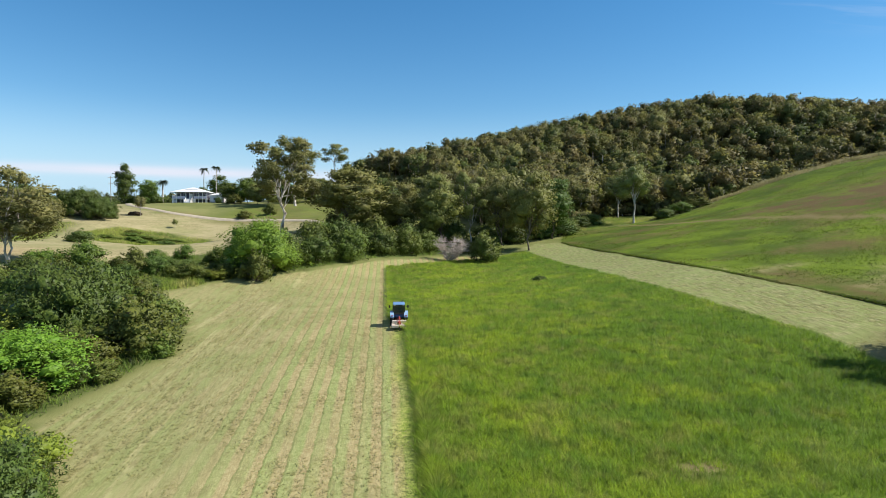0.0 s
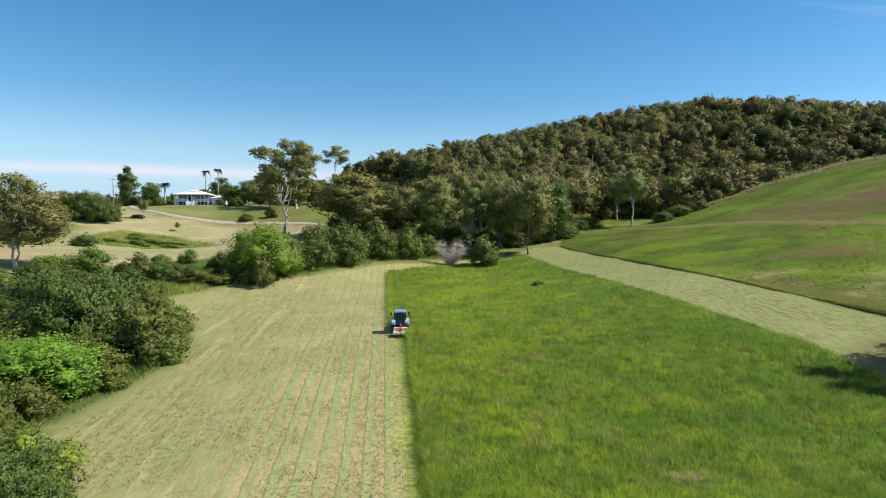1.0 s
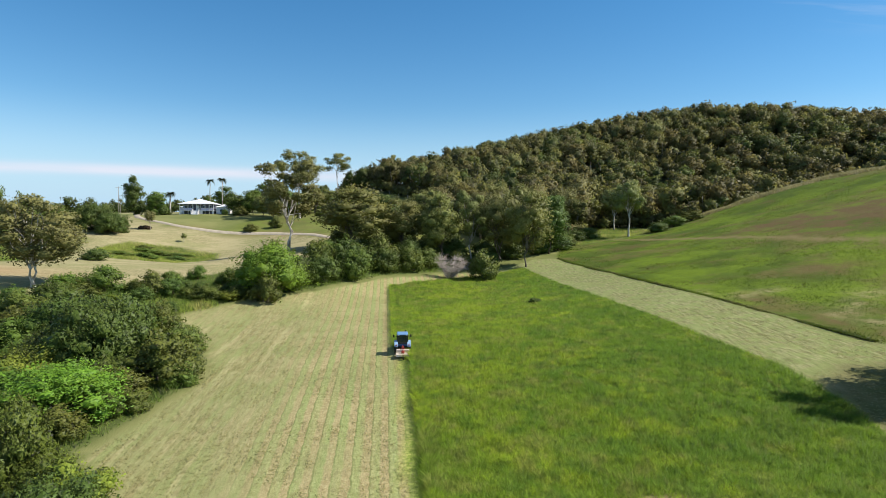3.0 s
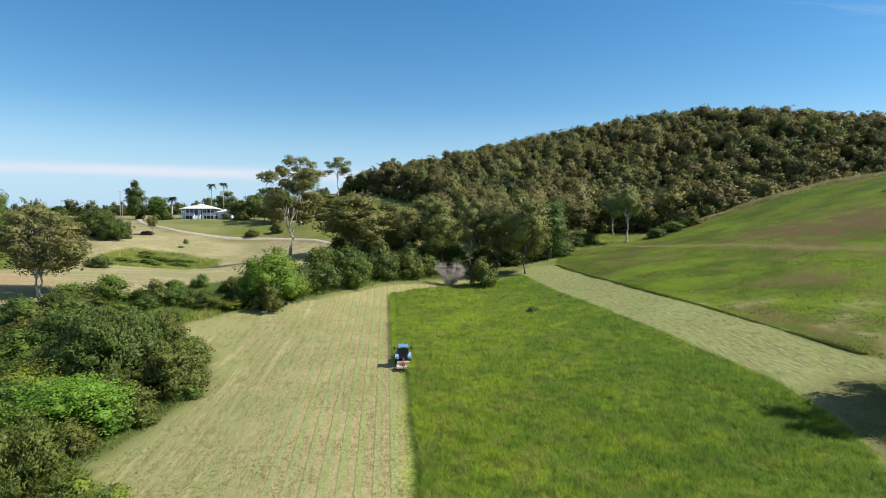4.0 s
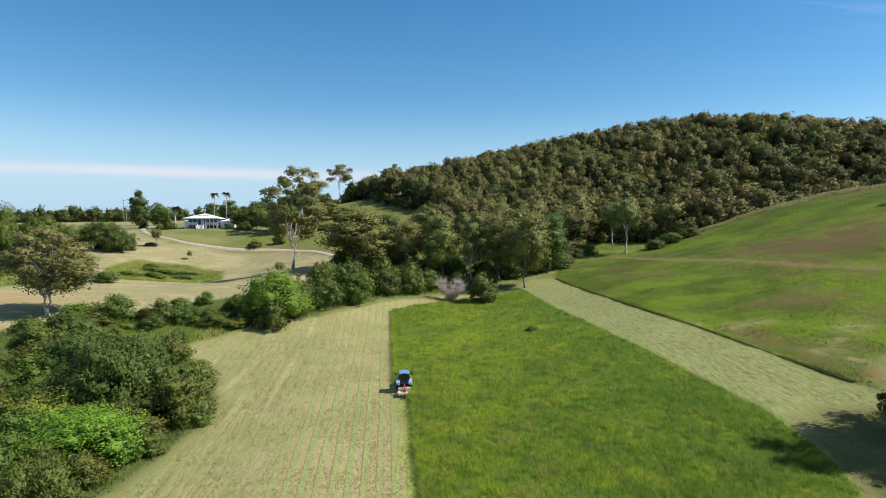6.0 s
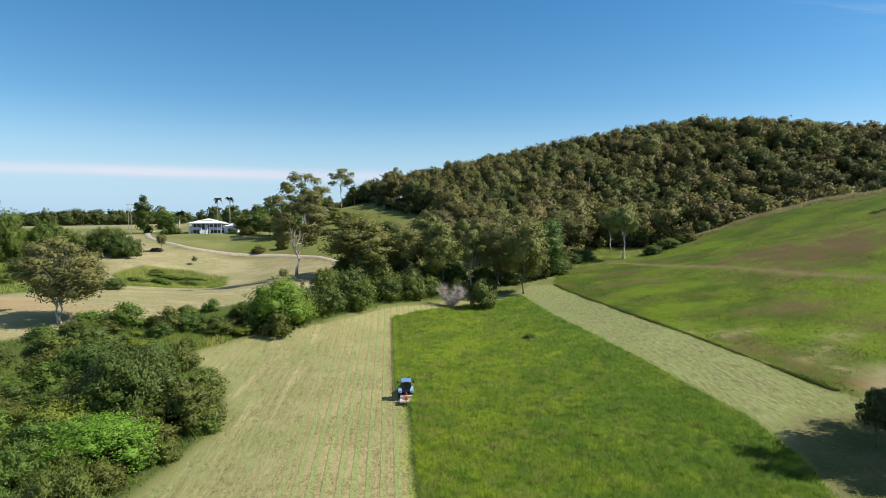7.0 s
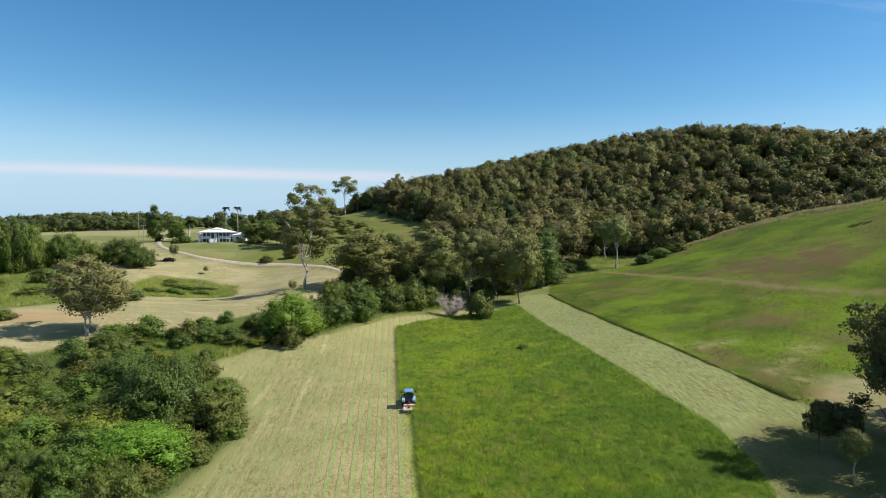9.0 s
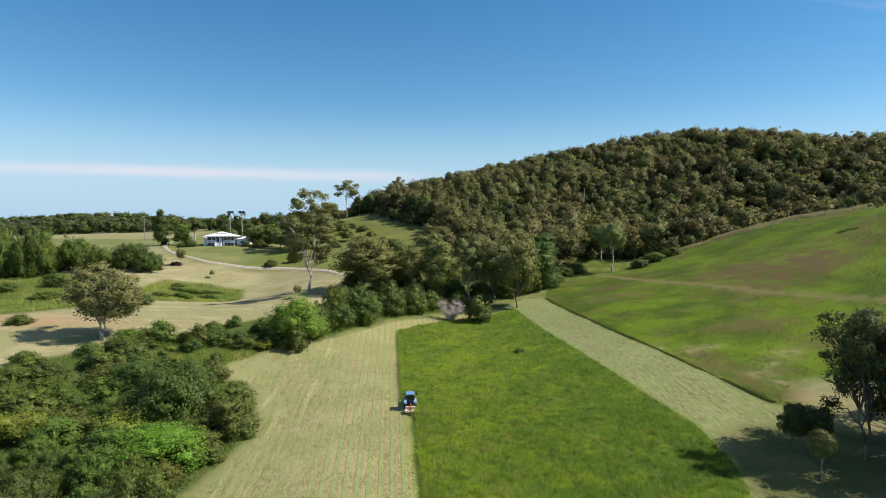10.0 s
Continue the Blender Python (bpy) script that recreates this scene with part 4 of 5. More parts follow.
def gum(x, y, h, w, model=0, turn=0.0, label="", group=""):
    kinds = [
        lambda: make_tree("gum_tree", 11, 20, 14, "leaf_gum", "bark_pale", "tall gum tree with pale trunk and open olive crown", 15, 0.27, 0.12, 4400, 0.36, 2, tufts=4, thick=0.010, far=1.12, core=0.4),
        lambda: make_tree("gum_tree", 12, 20, 14, "leaf_olive", "bark_dark", "broad gum tree with dull olive-brown crown", 24, 0.06, 0.19, 4600, 0.40, 1, tufts=3),
        lambda: make_tree("gum_tree", 13, 20, 14, "leaf_dark", "bark_dark", "dense dark green gum tree at the wood's edge", 24, 0.06, 0.19, 4400, 0.42, 1, tufts=3),
        lambda: make_tree("gum_tree", 14, 20, 14, "leaf_gum", "bark_pale", "slender gum tree with white trunk", 18, 0.34, 0.17, 3200, 0.34, 1, tufts=3, thick=0.017),
        lambda: make_tree("gum_tree", 15, 20, 14, "leaf_gum", "bark_pale", "thin gum tree with sparse high crown", 12, 0.46, 0.125, 2400, 0.34, 1, tufts=3, thick=0.009, core=0.35),
        lambda: make_tree("gum_tree", 16, 20, 14, "leaf_brown", "bark_dark", "old gum tree with forked trunk and brownish crown", 22, 0.12, 0.18, 4600, 0.40, 2, tufts=3),
        lambda: make_tree("garden_tree", 17, 20, 14, "leaf_dark", "bark_dark", "dark leafy garden tree near the white house", 22, -0.12, 0.20, 2600, 0.58, 1),
        lambda: make_tree("garden_tree", 18, 20, 14, "leaf_mid", "bark_dark", "green leafy garden tree near the white house", 22, -0.10, 0.20, 2600, 0.58, 1),
        lambda: make_tree("gum_tree", 19, 20, 14, "leaf_brown", "bark_pale", "old gum tree with full rounded brownish crown", 34, 0.13, 0.14, 9000, 0.30, 2, tufts=4, flat=0.9, core=0.55, thick=0.009),
        lambda: make_tree("gum_tree", 20, 20, 14, "leaf_shade", "bark_dark", "big dark gum tree with heavy crown", 30, 0.16, 0.115, 9500, 0.25, 2, tufts=4, core=0.4, far=1.05, thick=0.011, lean=(1.9, 2.4)),
        lambda: make_tree("gum_tree", 30, 20, 14, "leaf_shade", "bark_dark", "big dark gum tree with wide leaning crown", 30, 0.22, 0.115, 9500, 0.25, 1, tufts=4, core=0.4, far=1.05, thick=0.011, lean=(3.6, 4.0)),
        lambda: make_tree("young_tree", 34, 20, 14, "leaf_shade", "bark_dark", "young tree with shade-darkened leaves on thin trunk", 15, 0.24, 0.17, 4200, 0.5, 1, tufts=3, thick=0.009),
        lambda: make_tree("gum_tree", 35, 20, 14, "leaf_olive", "bark_pale", "tall gum tree with dark open crown", 13, 0.40, 0.13, 3600, 0.34, 2, tufts=4, thick=0.011, far=1.1, core=0.45),
    ]
    ob = plant(("gum", model), kinds[model], (20, 14), x, y, h, w, turn)
    return tagged(ob, label, "", group)


def shrub(x, y, h, w, model=0, turn=0.0, label="", group=""):
    kinds = [
        lambda: make_shrub("shrub", 21, 5, 6, "leaf_mid", "leafy mid-green shrub on the creek bank", 22, 2500, 0.215),
        lambda: make_shrub("shrub", 22, 5, 6, "leaf_dark", "dense dark green shrub on the creek bank", 22, 2500, 0.215),
        lambda: make_shrub("shrub", 23, 5, 6, "leaf_scrub", "olive-green shrub on the creek bank", 22, 2500, 0.215),
        lambda: make_shrub("shrub", 24, 5, 6, "leaf_bright", "bright green rounded shrub with fresh leaves", 44, 9000, 0.115, big=0.19),
        lambda: make_shrub("shrub", 25, 5, 6, "leaf_yellow", "small yellow-green shrub on the creek bank", 18, 3400, 0.17),
        lambda: make_shrub("shrub", 26, 5, 6, "leaf_scrub", "grey-green shrub with loose crown", 24, 2500, 0.22, big=0.17),
    ]
    kinds += [
        lambda: make_shrub("large_shrub", 27, 9, 16, "leaf_dark", "wide dark green creek tree with lumpy crown", 64, 11000, 0.29, big=0.12),
        lambda: make_shrub("large_shrub", 28, 9, 16, "leaf_bright", "wide mound of bright green vine leaves", 64, 10500, 0.27, big=0.125),
        lambda: make_shrub("large_shrub", 29, 9, 16, "leaf_mid", "broad green tree leafy to the ground", 54, 8500, 0.30, big=0.11),
    ]
    ob = plant(("shrub", model), kinds[model], (9, 16) if model > 5 else (5, 6), x, y, h, w, turn)
    return tagged(ob, label, "", group)


def build_trees():
    # lone trees
    gum(-77, 108.5, 17.6, 18, 8, 40, "lone forked gum tree with brownish crown on dry paddock")
    gum(-41.6, 157.5, 24.5, 20, 0, 20, "tall gum tree with white trunk and open crown")
    gum(-61, 345, 24, 20, 4, 0, "thin gum tree with sparse crown on ridge")
    gum(-57, 235, 27, 21, 12, 130, "tall dark-crowned gum tree behind the white-trunked one")
    gum(-36, 425, 24, 13, 4, 0, "lone gum tree standing above the ridge line")
    gum(-8, 247, 11, 9, 3, 60, "small gum tree on the green glade")
    gum(62.5, 200, 20, 13, 3, 200, "slender white-trunked gum tree by the pasture")
    gum(66, 230, 17, 13, 3, 100, "pale-trunked gum tree at the wood's edge")
    gum(132, 160, 8.4, 4.5, 4, 0, "spindly young tree on the grassy hill")
    # wood's edge behind the field
    for x, y, h, w, k, turn in ((-25, 161, 19, 21, 1, 0), (-12, 167, 17, 13, 1, 70), (-1, 164, 20, 14, 1, 150), (8, 167, 20, 12, 0, 210), (16.5, 167, 20, 14, 5, 300),
                                (22, 156, 22, 14, 1, 30), (31, 173, 18, 12, 2, 110), (-5, 186, 18, 14, 1, 200), (12, 190, 18, 14, 5, 20), (25, 197, 18, 14, 1, 260),
                                (38, 208, 16, 13, 2, 170), (-18, 183, 16, 13, 2, 50), (45, 224, 17, 14, 5, 310), (-2, 208, 17, 14, 5, 90), (18, 217, 18, 15, 1, 10), (30, 232, 17, 14, 1, 140)):
        gum(x, y, h, w, k, turn, group="gum trees at the wood's edge")
    for x, y, h, w, k in ((-20, 165, 6, 10, 1), (-6, 170, 6, 10, 1), (3, 172, 7, 10, 1), (12, 173, 6, 9, 1), (20, 170, 6, 9, 1), (28, 176, 6, 9, 1), (34, 180, 6, 10, 1), (38, 188, 5, 8, 0), (-14, 175, 7, 10, 1),
                          (43, 196, 5, 9, 1), (50, 205, 4.5, 8, 0), (73, 201, 4, 7, 1), (80, 206, 4.5, 9, 0), (88, 210, 4, 9, 2), (-30, 170, 6, 8, 2), (0, 182, 8, 12, 1), (18, 184, 8, 12, 1), (30, 190, 7, 11, 1)):
        shrub(x, y, h, w, k, x * 13, "dark undergrowth shrub beneath the gum trees", "undergrowth at the wood's edge")
    # trees at the shaded corner of the field
    gum(53.2, 47.9, 19.6, 13, 9, 0, "big gum tree with dark double trunk at the field corner")
    gum(55.2, 46.8, 19.4, 16, 10, 0, "big gum tree beside its twin at the field corner")
    gum(46.6, 51.6, 7.2, 4.0, 11, 0, "young tree with shade-darkened leaves beneath the gums")
    gum(48.8, 50.2, 7.0, 5.0, 11, 120, "young tree with shade-darkened leaves beneath the gums")
    gum(46.0, 44.3, 6.5, 3.8, 3, 50, "pale slim sapling in front of the shaded trees")
    for x, y, h, w in ((73, 42, 20, 15), (53.5, 37.5, 14, 9), (68, 52, 21, 16), (64, 43, 20, 17), (61, 34, 18, 15)):
        gum(x, y, h, w, 9, 0, "big dark gum tree shading the field corner", "gum trees at the field corner")
    # along the far side of the mown field
    shrub(-35.8, 118, 10.9, 15.5, 3, 0, "large bright green rounded shrub at the field edge")
    shrub(-34.2, 111.6, 6.3, 6.0, 2, 40, "olive-green shrub in front of the bright green one")
    tagged(MODELS.setdefault("dead", make_bare_shrub(31, 6.6, 9.5))).matrix_basis = pose(1.4, 144.5, ground_at(1.4, 144.5) - 0.1)
    shrub(17, 106.5, 1.3, 2.8, 1, 0, "low dark weed clump in the standing grass")
    shrub(9.7, 142.5, 7.6, 8.6, 5, 0, "low rounded olive-green tree in the standing grass")
    for x, y, h, w, k in ((-27, 130, 7, 9, 1), (-21, 136, 7.5, 9, 0), (-23.5, 143, 9, 10, 1), (-15, 146, 7.5, 9, 1), (-16, 153, 8, 9, 5), (-8.5, 150.5, 7, 8, 0), (-4, 155, 6, 7, 2),
                          (-30, 138, 8, 9, 0), (-29, 147, 6, 7, 0), (4.5, 157, 5.5, 7, 5), (12, 160, 5, 7, 1), (-9.5, 158, 8, 9, 1), (-32, 126, 8, 8, 1), (-33, 152, 5, 4, 4)):
        shrub(x, y, h, w, k, 37 * x + y, group="shrubs along the far field edge")
    # left behind the paddock
    for x, y, h, w, k in ((-147, 189, 19, 18, 1), (-136, 196, 13, 16, 2), (-118, 200, 10, 16, 1), (-127, 196, 9, 13, 2), (-160, 184, 18, 17, 2), (-172, 200, 21, 20, 1), (-154, 200, 12, 16, 2), (-185, 190, 15, 18, 2), (-110, 196, 7.5, 12, 2),
                          (-166, 168, 9, 14, 1), (-142, 204, 12, 15, 2), (-178, 175, 12, 15, 2)):
        shrub(x, y, h, w, 6 if x > -125 else 8, x * 7, "dense dark green tree beyond the paddock", "dense trees beyond the paddock")
    for x, y, h, w, k in ((-127, 169, 5.5, 9, 1), (-137, 160, 4, 8, 0), (-146, 150, 4.5, 8, 1), (-102, 117, 2.6, 6, 2), (-118, 150, 2.5, 8, 0), (-88, 148, 3.6, 7, 1), (-86, 170, 2.2, 6, 0), (-80, 176, 2.0, 6, 1), (-91, 166, 1.8, 6, 0), (-69, 212, 3.3, 5, 2), (-61, 215, 4.5, 5, 5)):
        shrub(x, y, h, w, k, x * 5, group="shrubs on the paddock")
    gum(-43.2, 150, 4.2, 3, 3, 0, "tiny sapling beside the tall gum tree")
    gum(-101.7, 205.2, 7, 4.2, 3, 0, "slender young tree on the lawn by the driveway")
    gum(-87, 198, 3.4, 2.2, 3, 70, "tiny sapling on the dry paddock")
    for x, y, h, w, k in ((-87.2, 180.6, 1.5, 7, 0), (-83.7, 183.5, 1.3, 6, 1), (-91.1, 179.4, 1.6, 7, 0), (-80.6, 185.2, 1.2, 5, 0), (-93.3, 182.7, 1.5, 6, 5)):
        shrub(x, y, h, w, k, x * 5, "low green scrub in the unmown patch", "scrub in the unmown patch")
    # round the house
    for x, y, h, w, k in ((-136, 262, 18, 10, 2), (-126, 262, 11, 10, 1), (-98, 269, 12.5, 11, 2), (-112, 285, 8, 7, 2), (-87, 251, 9, 10, 1), (-79.5, 248, 11.5, 10, 1), (-84, 278, 14, 13, 2),
                          (-70, 262, 13, 11, 1), (-64, 250, 9, 9, 1), (-75, 272, 14, 12, 2), (-60, 268, 12, 11, 1)):
        gum(x, y, h, w, 6 if k == 2 else 7, x * 11, group="garden trees")
    for x, y, h, w, k in ((-73, 241, 8.5, 9, 1), (-66, 232, 8, 9, 1), (-57, 262, 11, 12, 5), (-56, 290, 9, 11, 1), (-66, 297, 9, 12, 1), (-78, 290, 11, 12, 5), (-48, 268, 7, 9, 1), (-70, 320, 8, 12, 1)):
        gum(x, y, h, w, k, x * 11, "small olive-green gum tree on the grassy rise", "gum trees on the rise")
    for x, y, h, w, k in ((-44, 296, 3.5, 7, 2), (-52, 303, 4, 8, 5), (-38, 282, 3, 6, 2), (-60, 308, 4, 9, 2), (-30, 262, 3, 6, 2), (-62, 250, 4, 7, 5), (-50, 246, 3.5, 6, 2)):
        shrub(x, y, h, w, k, x * 5, "low olive scrub on the grassy rise", "scrub on the rise")
    for x, y, h, w, k in ((-116.5, 249, 4, 5.5, 1), (-120, 247, 3, 3.5, 0), (-90.5, 246, 3, 3, 1), (-83, 243, 4.5, 6, 2)):
        shrub(x, y, h, w, k, x * 3, "clipped dark garden shrub near the white house", "garden shrubs")
    a = make_palm(41, 15.5, "tall slim palm tree behind the white house", 15, 3.0)
    a.matrix_basis = pose(-107.6, 275, ground_at(-107.6, 275))
    copy_thing(a, pose(-98.3, 265, ground_at(-98.3, 265), 0, 0, 60))
    b = make_palm(42, 9.5, "short thick-headed palm tree beside the white house", 20, 3.0, 0.3)
    b.matrix_basis = pose(-118.4, 258, ground_at(-118.4, 258))


def build_creek_shrubs():
    """The thicket between the hay field and the paddock."""
    rng = np.random.default_rng(77)
    placed = [(-35.3, 117.5, 6), (-34.8, 112.8, 3)]
    fixed = [(-44, 72.5, 10.8, 16, 6), (-34, 67.5, 6.6, 9.5, 2), (-40.5, 57.5, 5.6, 16, 7), (-36.5, 51.5, 3.4, 5.5, 5), (-35.5, 60.5, 4.0, 6.5, 2), (-32.8, 57.5, 2.6, 4, 2), (-26.5, 37.5, 4.5, 6, 4), (-56, 84, 7.5, 14, 6), (-69, 101.5, 4.6, 8, 1),
             (-62, 97, 4, 7, 2), (-57, 112, 5.0, 7, 5), (-53.5, 113, 4.2, 6, 1), (-46, 112, 3.2, 6, 2), (-42, 112, 2.5, 5, 4), (-52, 97, 3, 6, 0), (-36.5, 78, 5, 7, 2), (-48, 60, 5, 8, 0)]
    for x, y, h, w, k in fixed:
        shrub(x, y, h, w, k, x * 9, group="creek shrubs")
        placed.append((x, y, w / 2))
    tries = 0
    while len(placed) < 180 and tries < 14000:
        tries += 1
        x, y = rng.uniform(-95, -20), rng.uniform(20, 125)
        w = rng.uniform(4, 9.5)
        if inside(CREEK, np.array([x]), np.array([y]), 1.0)[0] < 1 or beside(HAY, np.array([x]), np.array([y]))[0] < w * 0.42:
            continue
        if x > -62 and y > 100:
            w *= 0.55
        if any(math.hypot(x - a, y - b) < (r + w / 2) * 0.5 for a, b, r in placed):
            continue
        k = int(rng.choice([0, 0, 1, 1, 2, 5, 4, 4], p=[0.22, 0.22, 0.16, 0.16, 0.06, 0.08, 0.05, 0.05]))
        if y < 62:
            k = 8 if k in (0, 4) else 6          # the finer-leaved kinds grow down here
        shrub(x, y, w * rng.uniform(0.6, 0.85) * (0.78 if x < -56 else 1.0), w, k, rng.uniform(0, 360), group="creek shrubs")
        placed.append((x, y, w / 2))


def forest_material():
    n = Nodes("forest_leaves", 0.6)
    geo = n.nt.nodes.new("ShaderNodeNewGeometry")
    tone = n.attr("tone")
    c = n.mix(n.step(tone, 0.1, 0.4), (0.135, 0.175, 0.036), (0.225, 0.22, 0.055))
    c = n.mix(n.step(tone, 0.45, 0.75), c, (0.228, 0.192, 0.06))
    c = n.mix(n.step(tone, 0.85, 0.95), c, (0.28, 0.285, 0.09))
    c = n.mix(n.math("MULTIPLY", geo.outputs["Random Per Island"], 0.22), c, n.mix(0.7, c, (0.015, 0.02, 0.006)))
    c = n.mix(n.step(n.noise(0.7, detail=6, rough=0.8), 0.54, 0.38), c, n.mix(0.3, c, (0.012, 0.016, 0.006)))
    own = n.math("FRACT", n.math("MULTIPLY", tone, 37.0))
    c = n.mix(n.math("MULTIPLY", own, 0.75), c, n.mix(0.7, c, (0.02, 0.026, 0.008)))
    n.colour(c)
    n.dome(0.22)
    tr = n.nt.nodes.new("ShaderNodeBsdfTranslucent")
    n.put(tr.inputs[0], c)
    mx = n.nt.nodes.new("ShaderNodeMixShader")
    mx.inputs[0].default_value = 0.25
    n.nt.links.new(n.bsdf.outputs[0], mx.inputs[1])
    n.nt.links.new(tr.outputs[0], mx.inputs[2])
    n.nt.links.new(mx.outputs[0], n.out.inputs[0])
    return n.mat


def woods(name, seed, label, x, y, tall, spread, per_tree, leaf_size, lobes, bark="bark_dark", warm=0.25):
    """Many trees as one mass: lobed crowns of leaves and some pale trunks."""
    rng = np.random.default_rng(seed)
    t = len(x)
    z = height(x, y)
    k = np.arange(lobes)[None, :]
    up = np.clip(-0.6 + 1.55 * (k + 0.5) / lobes + rng.normal(size=(t, lobes)) * 0.15, -0.7, 0.98)
    a = k * 2.39996 + rng.uniform(0, 6.28, (t, 1)) + rng.normal(size=(t, lobes)) * 0.4
    flat = np.sqrt(1 - up * up)
    d = np.stack([np.cos(a) * flat, np.sin(a) * flat, up], 2)
    w = spread[:, None, None]
    mid = np.stack([x, y, z + tall * 0.5], 1)
    c = mid[:, None, :] + d * w * np.array([0.25, 0.25, 0.0]) * rng.uniform(0.7, 1.25, (t, lobes, 1)) + d * tall[:, None, None] * np.array([0, 0, 0.32])
    r = spread[:, None] * rng.uniform(0.19, 0.32, (t, lobes))
    V, fans, pick, out = leaves(rng, c.reshape(-1, 3), r.ravel(), t * per_tree, leaf_size, 0.85, True)
    ball_v, ball_f = BALLS[1]
    m = t * lobes
    rough = 1 + 0.13 * rng.normal(size=(m, len(ball_v), 1)).clip(-1.6, 1.6)
    W = (c.reshape(-1, 1, 3) + ball_v[None] * rough * (r.reshape(-1, 1, 1) * 0.58) * np.array([1, 1, 0.85])).reshape(-1, 3)
    tris = (ball_f[None] + (np.arange(m) * len(ball_v))[:, None, None]).reshape(-1, 3)
    big = V - np.repeat(mid[pick // lobes], 3, axis=0)
    big /= np.linalg.norm(big, axis=1)[:, None]
    round_w = W - np.repeat(mid, lobes * len(ball_v), axis=0)
    round_w /= np.linalg.norm(round_w, axis=1)[:, None] + 1e-6
    dome = np.concatenate([big * 0.6 + np.repeat(out, 3, axis=0) * 0.4, round_w * 0.6 + np.tile(ball_v, (m, 1)) * 0.4])
    tone = np.clip((rng.random(t) * 0.8 + 0.12 + 0.22 * lumps(x, y, 0.05, 3.0)) * warm, 0, 1)
    tone = np.concatenate([np.repeat(tone[pick // lobes], 3), np.repeat(tone, lobes * len(ball_v))])
    me = mesh_of(name, np.concatenate([V, W]), [fans, tris + len(V)], MAT["forest"], dict(tone=tone, dome=dome))
    root = tagged(new(name, me), label, "forest", kind="stuff")
    rods = [[((x[i], y[i], z[i] - 0.3), 0.22), ((x[i] + 0.3 * math.sin(i), y[i], z[i] + tall[i] * 0.4), 0.16), ((x[i] + 0.8 * math.sin(i * 2.0), y[i], z[i] + tall[i] * 0.8), 0.07)] for i in range(0, t, 2)]
    ob = part("trunks", mesh_of("trunks", *tubes(rods, 5), MAT[bark], smooth=True), None, root)
    tagged(ob, "slender tree trunks", kind="stuff")


def build_woods():
    MAT["forest"] = forest_material()
    rng = np.random.default_rng(5)
    gx, gy = np.meshgrid(np.arange(-84, 350, 7.2), np.arange(190, 465, 7.2))
    x, y = gx.ravel() + rng.uniform(-2.6, 2.6, gx.size), gy.ravel() + rng.uniform(-2.6, 2.6, gx.size)
    keep = (forest_cover(x, y) > 0) & (x < 40 + y * 0.72) & (rng.random(len(x)) < 0.95)
    x, y = x[keep], y[keep]
    tall = (rng.uniform(8, 17, len(x)) + 2.0 * np.clip((60 - x) / 60, 0, 1)) * np.clip((x + 86) / 44, 0.25, 1)
    wide = 6.5 + 8.5 * rng.random(len(x)) ** 1.4
    fx = np.concatenate([np.arange(-44, 200, 2.6), np.arange(78, 200, 2.6)])      # low growth along the foot of the woods
    fy = np.array([np.interp(v, FOOT_X, FOOT_Y) for v in fx]) + rng.uniform(-3, 5, len(fx))
    x, y = np.concatenate([x, fx]), np.concatenate([y, fy])
    tall, wide = np.concatenate([tall, rng.uniform(3.5, 6.5, len(fx))]), np.concatenate([wide, rng.uniform(5, 8, len(fx))])
    woods("forest", 6, "dense olive-brown gum forest covering the hill", x, y, tall, wide, 220, 0.92, 7, "bark_pale", 1.0)
    gx, gy = np.meshgrid(np.arange(-350, -84, 8), np.arange(428, 470, 9))
    x, y = gx.ravel() + rng.uniform(-4, 4, gx.size), gy.ravel() + rng.uniform(-4, 4, gx.size)
    keep = rng.random(len(x)) < 0.72
    x, y = x[keep], y[keep]
    woods("tree_belt", 7, "belt of dark trees along the far rise", x, y, 4.5 + 10 * rng.random(len(x)) ** 2, rng.uniform(6, 12, len(x)), 120, 1.0, 6)
    x, y = rng.uniform(-1500, -250, 520), rng.uniform(1180, 1560, 520)
    woods("far_woods", 9, "dark wooded ridge on the horizon", x, y, rng.uniform(5, 7, len(x)), rng.uniform(16, 28, len(x)), 22, 2.4, 5)


